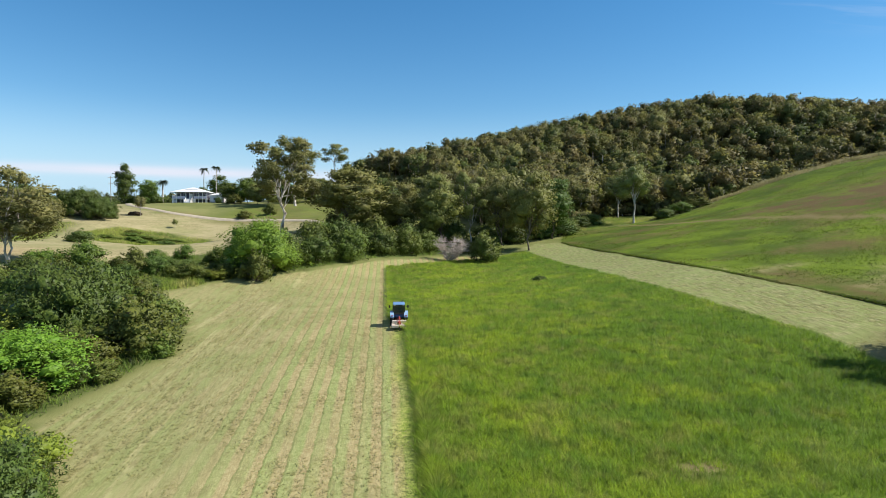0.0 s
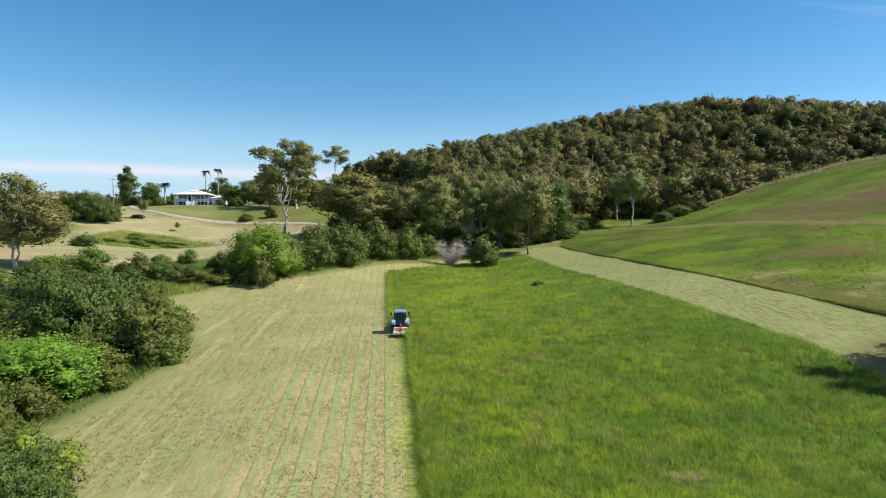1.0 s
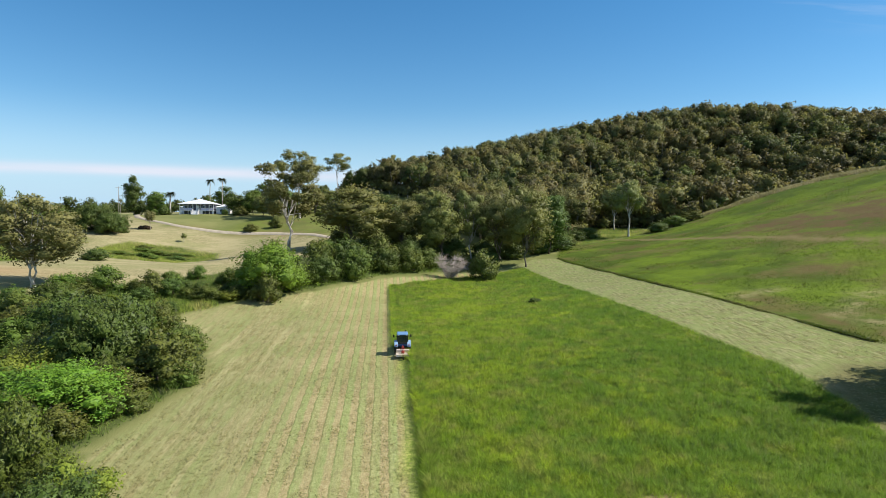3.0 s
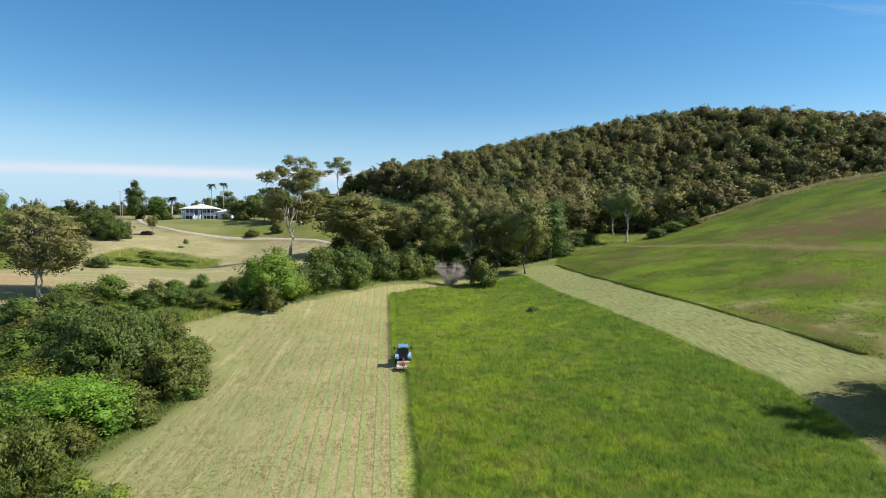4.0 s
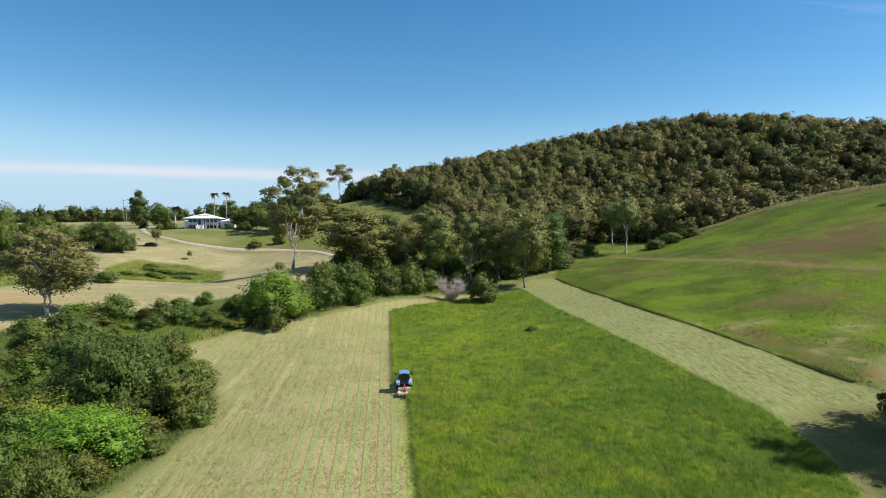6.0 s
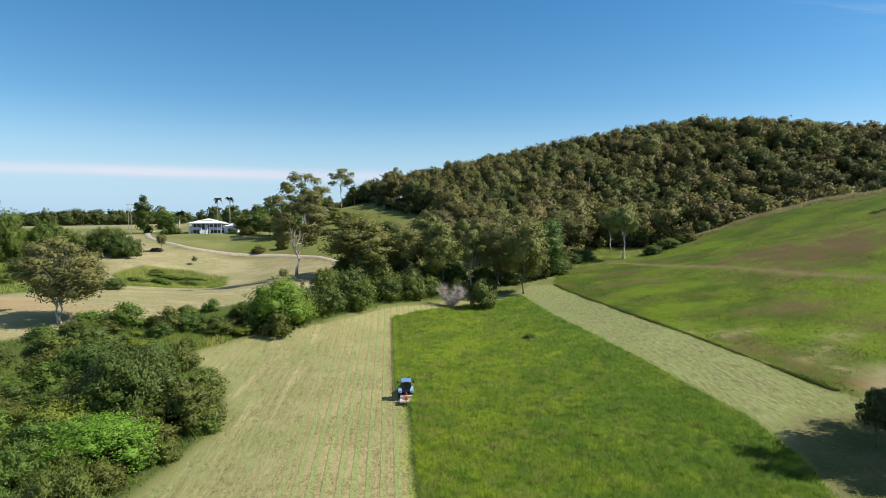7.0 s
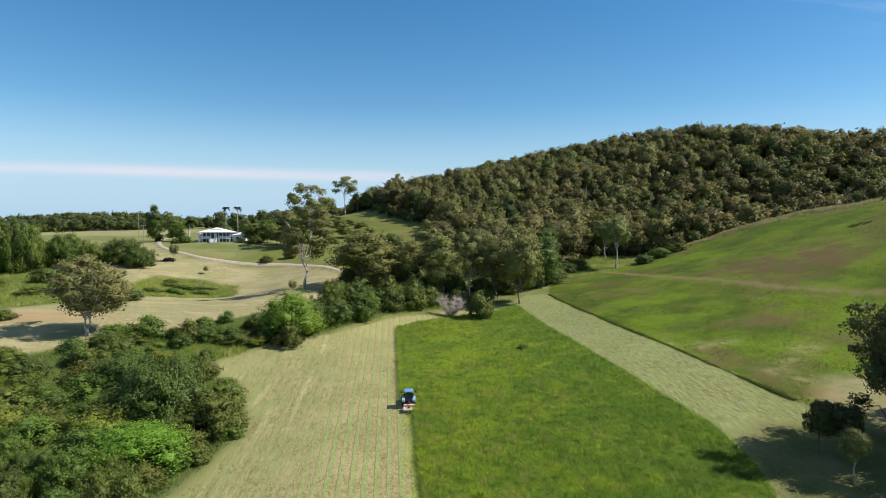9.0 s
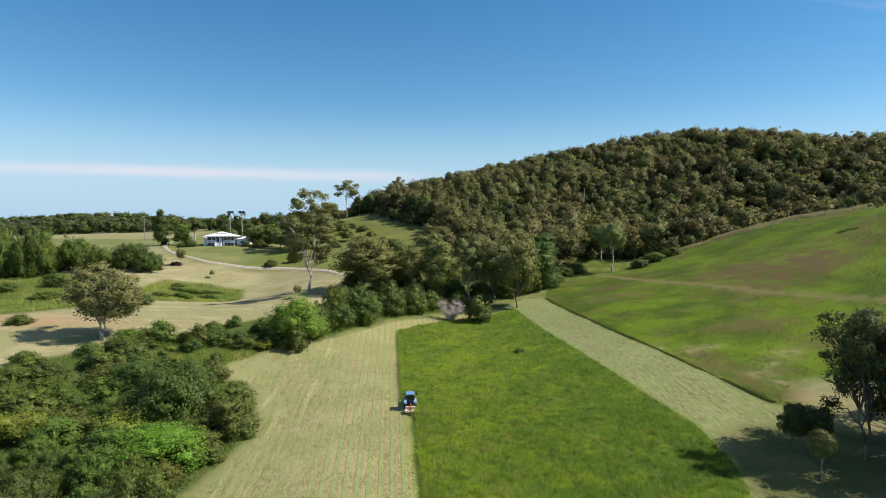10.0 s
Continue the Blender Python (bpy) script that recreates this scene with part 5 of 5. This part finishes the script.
# ---------------------------------------------------------------- grass and hay
def build_grass():
    rng = np.random.default_rng(8)
    x, y = scatter(rng, GRASS, 165.0, 0.25)
    near = np.clip(1.2 - (y - 30) / 105.0, 0.27, 1)
    keep = (rng.random(len(x)) < near) & (((x - 15.5) / 1.3) ** 2 + ((y - 36.2) / 0.7) ** 2 + 0.9 * lumps(x, y, 2.2) + 0.5 * rng.random(len(x)) > 0.9)
    ey = rng.uniform(26, 131, 34000)
    ex = edge_right(ey) - np.where(ey > TRACTOR_Y + 1, 1.75, 0.0) + 0.05 + np.abs(rng.normal(size=len(ey))) * 0.15
    x, y = np.concatenate([x[keep], ex]), np.concatenate([y[keep], ey])
    patch = lumps(x, y, 0.16, 1.0) * 0.4 + lumps(x, y, 0.5, 4.0) * 0.5 + lumps(x, y, 1.4, 7.0) * 0.9 + lumps(x, y, 3.1, 2.0) * 0.7 + lumps(x, y, 5.5, 3.0) * 0.7
    tall = (0.50 + 0.20 * patch) * rng.uniform(0.55, 1.2, len(x))
    tall[-len(ey):] = rng.uniform(0.7, 1.1, len(ey))
    wide = 0.026 + 0.0010 * (y - 30).clip(0, 90) + 0.018 * rng.random(len(x))
    V, F = blades(rng, x, y, height(x, y), np.clip(tall, 0.2, 1.2), wide, 0.65)
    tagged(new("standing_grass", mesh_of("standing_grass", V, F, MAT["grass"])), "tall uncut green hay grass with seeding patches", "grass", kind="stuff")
    # pasture on the grassy hill
    x, y = scatter(rng, HILL, 9.0, 0.3)
    keep = (x < 185) & (y > 45) & (rng.random(len(x)) < np.clip(1.4 - y / 180.0, 0.35, 1)) & (beside(HILL_TRACK, x, y) > 0.9)
    keep &= rng.random(len(x)) > 1.4 * np.exp(-(((x - 96) / 17.0) ** 2 + ((y - 143) / 13.0) ** 2))
    for a, b, c, d in BROWN:
        keep &= rng.random(len(x)) > 1.1 * np.exp(-(((x - a) / b) ** 2 + ((y - c) / d) ** 2))
    keep &= inside(DRY_CORNER, x, y, 3.0) + inside(SHADED_CORNER, x, y, 3.0) < rng.random(len(x))
    side = [p for p in HILL[:5]]
    f = rng.random(14000) * (len(side) - 1)
    i = f.astype(int)
    sx, sy = np.array(side, float).T
    ex, ey = sx[i] + (sx[i + 1] - sx[i]) * (f - i), sy[i] + (sy[i + 1] - sy[i]) * (f - i)
    x, y = np.concatenate([x[keep], ex + np.abs(rng.normal(size=len(ex))) * 0.35]), np.concatenate([y[keep], ey])
    tall = (0.14 + 0.06 * lumps(x, y, 0.2, 3.0) + 0.05 * lumps(x, y, 1.1, 3.0)) * rng.uniform(0.6, 1.3, len(x))
    tall[-len(ex):] += 0.1
    V, F = blades(rng, x, y, height(x, y), np.clip(tall, 0.07, 0.6), 0.10 + 0.0008 * y + 0.04 * rng.random(len(x)), 0.5)
    tagged(new("pasture_grass", mesh_of("pasture_grass", V, F, MAT["pasture"])), "uneven green pasture grass with brown patches on the hillside", "grass", kind="stuff")
    f = rng.random(26000) * (len(BROW) - 1)
    i = f.astype(int)
    bx, by = np.array(BROW, float).T
    spread = rng.normal(size=len(f)) * 2.2
    x, y = bx[i] + (bx[i + 1] - bx[i]) * (f - i) + spread * 0.7, by[i] + (by[i + 1] - by[i]) * (f - i) + spread
    tall = (0.9 + 0.5 * lumps(x, y, 0.35, 1.0)) * rng.uniform(0.5, 1.3, len(x))
    V, F = blades(rng, x, y, height(x, y), np.clip(tall, 0.3, 2.0), 0.12 + 0.1 * rng.random(len(x)), 0.4)
    tagged(new("dry_grass", mesh_of("dry_grass", V, F, MAT["fringe"])), "tall pale dry grass along the brow of the hill", "grass", kind="stuff")
    # weeds and low growth in the creek and in the unmown patch
    x, y = scatter(rng, CREEK, 11.0, 1.0)
    tall = (0.8 + 0.5 * lumps(x, y, 0.3, 5.0)) * rng.uniform(0.5, 1.2, len(x))
    V, F = blades(rng, x, y, height(x, y), np.clip(tall, 0.25, 1.6), 0.08 + 0.08 * rng.random(len(x)), 0.6)
    tagged(new("creek_weeds", mesh_of("creek_weeds", V, F, MAT["weed"])), "rank green weeds and vines on the creek bank", "weeds", kind="stuff")
    x1, y1 = scatter(rng, WEEDS, 20.0, 2.0)
    x2, y2 = scatter(rng, [(-56, 103), (-47.5, 102), (-42, 108), (-47, 113), (-56, 110)], 22.0, 1.5)
    x3, y3 = scatter(rng, [(-160, 124), (-112, 129), (-96, 143), (-112, 185), (-165, 180)], 9.0, 4.0)
    x4, y4 = scatter(rng, CLEARING, 12.0, 2.0)
    x, y = np.concatenate([x1, x2, x3, x4]), np.concatenate([y1, y2, y3, y4])
    tall = (0.75 + 0.4 * lumps(x, y, 0.25, 6.0)) * rng.uniform(0.5, 1.2, len(x))
    V, F = blades(rng, x, y, height(x, y), np.clip(tall, 0.3, 1.8), 0.07 + 0.08 * rng.random(len(x)), 0.4)
    tagged(new("rank_grass", mesh_of("rank_grass", V, F, MAT["reed"])), "tufts of tall yellow-green rank grass left unmown", "grass", kind="stuff")
    # cut hay lying in swaths
    x, y = scatter(rng, HAY, 20.0, 0.4)
    u = np.mod(((x + 0.095 * y) / 1.0045 + 0.35) / ROW_WIDTH, 1.0)
    keep = (inside(GRASS, x, y, 0.3) < 0.5) & (y < 150) & (rng.random(len(x)) < np.where(u > 0.5, 1.0, 0.35) * np.clip(1.3 - y / 150, 0.35, 1))
    x, y = x[keep], y[keep]
    n = len(x)
    a = rng.random(n) * np.pi
    way = np.stack([np.cos(a), np.sin(a), rng.normal(size=n) * 0.08], 1) * rng.uniform(0.10, 0.26, n)[:, None]
    side = np.stack([-np.sin(a), np.cos(a), rng.normal(size=n) * 0.2], 1) * (0.025 + 0.0003 * y + 0.03 * rng.random(n))[:, None]
    at = np.stack([x, y, height(x, y) + 0.012 + 0.03 * rng.random(n)], 1)
    V = np.stack([at - way, at + side, at + way], 1).reshape(-1, 3)
    tagged(new("cut_hay", mesh_of("cut_hay", V, np.arange(3 * n).reshape(-1, 3), MAT["straw"])), "pale cut hay lying in long swaths", "hay", kind="stuff")


# ---------------------------------------------------------------- tractor and mower
def wheel(name, parent, x, y, r, width, label):
    """A tyre with lugs on a dished rim; the axle lies along x."""
    bm = bmesh.new()
    n, prof = 28, [(r * 0.58, -0.5), (r * 0.86, -0.5), (r * 0.96, -0.36), (r, -0.1), (r, 0.1), (r * 0.96, 0.36), (r * 0.86, 0.5), (r * 0.58, 0.5)]
    rings = [[bm.verts.new((x + w * width, y + rr * math.cos(2 * math.pi * k / n), r + rr * math.sin(2 * math.pi * k / n))) for rr, w in prof] for k in range(n)]
    for k in range(n):
        a, b = rings[k], rings[(k + 1) % n]
        for i in range(len(prof)):
            bm.faces.new((a[i], a[(i + 1) % len(prof)], b[(i + 1) % len(prof)], b[i]))
    for k in range(18):
        t = 2 * math.pi * k / 18
        s = 1 if k % 2 else -1
        m = Matrix.Translation((x + s * width * 0.22, y + r * math.cos(t), r + r * math.sin(t))) @ Matrix.Rotation(t, 4, "X") @ Matrix.Rotation(0.5 * s, 4, "Y")
        bmesh.ops.create_cube(bm, size=1.0, matrix=m @ Matrix.Diagonal((width * 0.55, 0.07, 0.06, 1)))
    hub = new(name)
    hub.parent = parent
    part("tyre", bm, MAT["rubber"], hub)
    bm = bmesh.new()
    rod(bm, (x - width * 0.34, y, r), (x + width * 0.34, y, r), r * 0.6, sides=24)
    rod(bm, (x - width * 0.44, y, r), (x + width * 0.44, y, r), r * 0.2, sides=12)
    part("rim", bm, MAT["rim"], hub, label)
    return hub


def build_tractor(x, y, turn):
    root = thing("tractor", "blue cab tractor mowing along the edge of the standing grass", "tractor")
    bm = box(bmesh.new(), -0.36, 0.36, 0.9, 3.35, 0.95, 1.62, 0.10, 0.05)
    part("bonnet", bm, MAT["paint_blue"], root)
    bm = box(bmesh.new(), -0.30, 0.30, 3.35, 3.43, 1.0, 1.5, 0.03)
    part("grille", bm, MAT["iron"], root)
    bm = box(bmesh.new(), -0.27, 0.27, -0.45, 3.2, 0.55, 0.98, 0.06)
    rod(bm, (-0.85, 0, 0.82), (0.85, 0, 0.82), 0.16)
    rod(bm, (-0.8, 2.55, 0.56), (0.8, 2.55, 0.56), 0.09)
    part("chassis", bm, MAT["iron"], root)
    bm = box(bmesh.new(), -0.72, 0.72, -0.35, 1.05, 0.98, 1.42, 0.05)
    part("cab_base", bm, MAT["paint_blue"], root)
    cab = new("cab_frame")
    cab.parent = root
    for px, py in ((-0.72, -0.42), (0.72, -0.42), (-0.74, 0.35), (0.74, 0.35), (-0.62, 1.05), (0.62, 1.05)):
        bm = rod(bmesh.new(), (px, py, 1.35), (px * 0.92, py * 0.92 + 0.02, 2.52), 0.045, sides=8)
        part("pillar", bm, MAT["iron"], cab)
    for bounds in ((-0.68, 0.68, -0.43, -0.41, 1.42, 2.48), (-0.58, 0.58, 1.03, 1.05, 1.42, 2.48), (-0.72, -0.70, -0.36, 1.0, 1.45, 2.48), (0.70, 0.72, -0.36, 1.0, 1.45, 2.48)):
        part("window_pane", box(bmesh.new(), *bounds), MAT["glass"], cab, "tinted glass pane")
    part("roof", box(bmesh.new(), -0.74, 0.74, -0.50, 1.10, 2.50, 2.64, 0.06, 0.10), MAT["paint_roof"], root, "blue cab roof")
    part("seat", box(box(bmesh.new(), -0.25, 0.25, 0.0, 0.45, 1.38, 1.58, 0.06), -0.24, 0.24, -0.12, 0.02, 1.5, 2.1, 0.05), MAT["rubber"], root)
    part("rear_sill", box(bmesh.new(), -0.66, 0.66, -0.50, -0.44, 1.36, 1.52, 0.02), MAT["iron"], root)
    for s in (-1, 1):
        part("work_lamp", box(bmesh.new(), s * 0.52 - 0.09, s * 0.52 + 0.09, -0.56, -0.50, 2.42, 2.54, 0.02), MAT["rim"], root, "square work lamp under the roof")
    for s in (-1, 1):
        bm = bmesh.new()
        n = 9
        for k in range(n):
            t0, t1 = math.radians(20 + 140 * k / n), math.radians(20 + 140 * (k + 1) / n)
            pts = [(0.9 * math.cos(t), 0.82 + 0.9 * math.sin(t)) for t in (t0, t1)]
            vs = [bm.verts.new((s * xx, yy, zz)) for (yy, zz) in pts for xx in (0.60, 1.06)]
            ws = [bm.verts.new((s * xx, yy, zz - 0.05)) for (yy, zz) in pts for xx in (0.60, 1.06)]
            for f in ((0, 1, 3, 2), (4, 6, 7, 5)):
                bm.faces.new([(vs + ws)[i] for i in f])
            bm.faces.new((vs[1], ws[1], ws[3], vs[3]))
            bm.faces.new((vs[0], vs[2], ws[2], ws[0]))
        fender = part("fender", bm, MAT["paint_sunlit"], root, "rear fender in sunlit pale blue")
        part("tail_lamp", box(bmesh.new(), s * 0.83 - 0.1, s * 0.83 + 0.1, -0.86, -0.80, 1.22, 1.34, 0.02), MAT["lamp"], fender)
        wheel("rear_wheel", root, s * 0.86, 0.0, 0.82, 0.44, "grey steel rim")
        wheel("front_wheel", root, s * 0.80, 2.55, 0.55, 0.32, "grey steel rim")
        bm = rod(bmesh.new(), (s * 0.74, 0.95, 2.0), (s * 1.12, 1.05, 2.05), 0.02, sides=6)
        box(bm, s * 1.12 - 0.09, s * 1.12 + 0.09, 1.03, 1.08, 1.88, 2.22, 0.015)
        part("mirror", bm, MAT["iron"], root)
    part("exhaust", rod(bmesh.new(), (0.42, 1.35, 1.5), (0.42, 1.35, 2.75), 0.05), MAT["iron"], root)
    bm = rod(bmesh.new(), (-0.4, -0.4, 0.75), (-0.42, -1.25, 0.6), 0.04)
    rod(bm, (0.4, -0.4, 0.75), (0.42, -1.25, 0.6), 0.04)
    rod(bm, (0, -0.4, 1.1), (0, -1.2, 1.2), 0.04)
    part("lift_arms", bm, MAT["paint_red"], root, "red three-point lift arms")
    root.matrix_basis = pose(x, y, ground_at(x, y), math.degrees(math.atan2(ground_at(x, y + 2.5) - ground_at(x, y), 2.5)), 0, turn)
    return root


def build_mower(x, y, turn):
    """The mower on the tractor's lift: deck, headstock, belt guard, rear roller wheel."""
    root = thing("mower", "cream and red slasher mower behind the tractor", "mower")
    bm = box(bmesh.new(), -0.93, 0.93, -2.75, -1.3, 0.22, 0.50, 0.06, 0.04)
    part("deck", bm, MAT["paint_cream"], root, "dusty cream mower deck")
    bm = box(bmesh.new(), -0.86, 0.86, -1.62, -1.30, 0.55, 0.86, 0.06, 0.03)
    part("belt_guard", bm, MAT["paint_cream"], root)
    bm = bmesh.new()
    for a, b in (((-0.42, -1.25, 0.5), (0, -1.25, 1.28)), ((0.42, -1.25, 0.5), (0, -1.25, 1.28)), ((-0.42, -1.25, 0.5), (0.42, -1.25, 0.5)), ((0, -1.25, 1.25), (0, -2.6, 0.52))):
        rod(bm, a, b, 0.045, sides=8)
    part("headstock", bm, MAT["paint_red"], root, "red steel headstock")
    part("gearbox", box(bmesh.new(), -0.2, 0.2, -2.2, -1.8, 0.5, 0.82, 0.05), MAT["paint_red"], root)
    part("drive_shaft", rod(bmesh.new(), (0, -0.45, 0.7), (0, -1.85, 0.66), 0.06), MAT["iron"], root)
    bm = rod(bmesh.new(), (0, -2.7, 0.45), (0, -3.2, 0.3), 0.04)
    part("tail_arm", bm, MAT["paint_red"], root)
    wheel("tail_wheel", root, 0.0, -3.2, 0.24, 0.14, "small steel rim")
    root.matrix_basis = pose(x, y, ground_at(x, y) + 0.03, math.degrees(math.atan2(ground_at(x, y) - ground_at(x, y - 2.5), 2.5)), 0, turn)


# ---------------------------------------------------------------- house and poles
def hip_roof(x0, x1, y0, y1, z, rise, over=0.6, thick=0.16):
    """A hipped roof with eaves and corrugated sheets."""
    bm = bmesh.new()
    x0, x1, y0, y1 = x0 - over, x1 + over, y0 - over, y1 + over
    half = (y1 - y0) / 2
    low = [bm.verts.new(p) for p in ((x0, y0, z), (x1, y0, z), (x1, y1, z), (x0, y1, z))]
    eave = [bm.verts.new(p) for p in ((x0, y0, z + thick), (x1, y0, z + thick), (x1, y1, z + thick), (x0, y1, z + thick))]
    a, b = bm.verts.new((x0 + half, (y0 + y1) / 2, z + rise)), bm.verts.new((x1 - half, (y0 + y1) / 2, z + rise))
    bm.faces.new(low[::-1])
    for i in range(4):
        bm.faces.new((low[i], low[(i + 1) % 4], eave[(i + 1) % 4], eave[i]))
    bm.faces.new((eave[0], eave[1], b, a))
    bm.faces.new((eave[1], eave[2], b))
    bm.faces.new((eave[2], eave[3], a, b))
    bm.faces.new((eave[3], eave[0], a))
    return bm


def build_house(x, y):
    root = thing("house", "white raised timber house with verandah and pale hipped iron roof", "house")
    floor, top = 1.55, 4.15
    part("lower_wall", box(bmesh.new(), -6.0, 6.0, 2.4, 8.4, -0.6, floor), MAT["shade_wall"], root, "wall under the floor, coloured dark as shade")
    part("upper_wall", box(bmesh.new(), -6.3, 6.3, 2.2, 8.6, floor, top), MAT["shade_wall"], root)
    part("verandah_floor", box(bmesh.new(), -7.0, 7.0, 0.0, 8.8, floor - 0.22, floor - 0.002, 0.02), MAT["wall_white"], root)
    part("roof", hip_roof(-7.0, 7.0, 0.0, 8.8, top, 1.75), MAT["roof"], root, "pale painted corrugated iron hipped roof")
    part("roof_peak", hip_roof(-2.5, 2.5, 3.0, 7.0, top + 1.35, 0.9, 0.2), MAT["roof"], root)
    for i in range(9):
        px = -6.9 + 13.8 * i / 8
        part("post", box(bmesh.new(), px - 0.09, px + 0.09, 0.05, 0.23, -0.6, top, 0.01), MAT["paint_white"], root)
        if i < 8 and i not in (3, 4):
            rail = part("balustrade", box(bmesh.new(), px + 0.12, px + 1.60, 0.11, 0.17, floor + 0.85, floor + 0.98), MAT["paint_white"], root)
            part("panel", box(bmesh.new(), px + 0.14, px + 1.58, 0.12, 0.16, floor + 0.08, floor + 0.84), MAT["lilac"], rail, "white panel tinted lilac as in shade")
    for i, px in enumerate((-5.0, -2.6, 2.6, 5.0)):
        win = part("window", box(bmesh.new(), px - 0.65, px + 0.65, 2.12, 2.20, floor + 0.6, floor + 2.1), MAT["paint_white"], root)
        part("pane", box(bmesh.new(), px - 0.55, px + 0.55, 2.09, 2.118, floor + 0.7, floor + 2.0), MAT["glass"], win, "dark window glass")
    part("door", box(bmesh.new(), -0.5, 0.5, 2.12, 2.2, floor + 0.02, floor + 2.1), MAT["paint_white"], root)
    for i in range(9):
        part("step", box(bmesh.new(), -1.2, 1.2, -2.7 + 0.3 * i, -2.38 + 0.3 * i, -0.5, -0.1 + 0.17 * i), MAT["paint_white"], root)
    for s in (-1, 1):
        bm = bmesh.new()
        vs = [bm.verts.new(p) for p in ((s * 1.25, -2.7, -0.3), (s * 1.25, 0.0, -0.3), (s * 1.25, 0.0, floor + 0.95), (s * 1.25, -2.7, 0.75))]
        bm.faces.new(vs)
        bmesh.ops.solidify(bm, geom=bm.faces[:], thickness=0.12)
        part("stair_wall", bm, MAT["paint_white"], root)
    for a, b in ((-7.0, -6.2), (-2.6, -1.4), (1.4, 2.4), (6.2, 7.0)):
        part("skirting", box(bmesh.new(), a, b, 0.20, 0.28, -0.6, floor - 0.25), MAT["wall_white"], root, "white lower wall panel")
    part("rear_wall", box(bmesh.new(), -9.5, -5.0, 9.2, 14.0, -0.6, 3.2), MAT["wall_white"], root)
    part("rear_roof", hip_roof(-9.5, -5.0, 9.2, 14.0, 3.2, 1.2, 0.4), MAT["roof"], root)
    part("wing_wall", box(bmesh.new(), 7.5, 12.5, 1.8, 8.0, -0.6, 2.9), MAT["wall_white"], root)
    part("wing_roof", hip_roof(7.5, 12.5, 1.8, 8.0, 2.9, 1.3, 0.4), MAT["roof"], root)
    win = part("wing_window", box(bmesh.new(), 9.0, 10.6, 1.74, 1.795, 0.9, 2.1), MAT["paint_white"], root)
    part("pane", box(bmesh.new(), 9.1, 10.5, 1.71, 1.738, 1.0, 2.0), MAT["glass"], win, "dark window glass")
    root.matrix_basis = pose(x, y, ground_at(x, y) + 0.1, 0, 0, 4)


def build_pole(x, y, h):
    root = thing("power_pole", "weathered timber power pole with a crossarm", "power pole", "power poles")
    part("shaft", rod(bmesh.new(), (0, 0, -0.8), (0, 0, h), 0.17, 0.11, 10), MAT["wood_grey"], root)
    arm = part("crossarm", box(bmesh.new(), -1.2, 1.2, -0.16, -0.04, h - 0.7, h - 0.55, 0.01), MAT["wood_grey"], root)
    for px in (-1.05, -0.4, 0.4, 1.05):
        part("insulator", rod(bmesh.new(), (px, -0.1, h - 0.55), (px, -0.1, h - 0.32), 0.06, 0.03, 8), MAT["paint_white"], arm)
    root.matrix_basis = pose(x, y, ground_at(x, y), 0, 0, 25)
    return root


def build_heap(x, y):
    """A low heap of cut brush."""
    rng = np.random.default_rng(51)
    V, F, _, _ = leaves(rng, [(-1.2, 0, 0.3), (0.4, 0.2, 0.45), (1.6, -0.1, 0.25)], [1.0, 1.1, 0.8], 700, 0.4, 0.5)
    ob = tagged(new("brush_heap", mesh_of("brush_heap", V, F, MAT["mulch"])), "low heap of brown cut brush on the paddock", "brush heap")
    ob.matrix_basis = pose(x, y, ground_at(x, y) - 0.05)


TURN = math.degrees(ROW_TURN)
TRACTOR_X = edge_right(TRACTOR_Y) - 1.12
build_tractor(TRACTOR_X, TRACTOR_Y, TURN)
build_mower(TRACTOR_X, TRACTOR_Y, TURN)
build_house(-103.5, 249.5)
first_pole = build_pole(-163, 300, 14)
copy_thing(first_pole, pose(-132, 243, ground_at(-132, 243), 0, 0, 25) @ Matrix.Diagonal((0.75, 0.75, 0.64, 1)))
build_heap(-104, 206)
build_trees()
build_creek_shrubs()
build_woods()
build_grass()
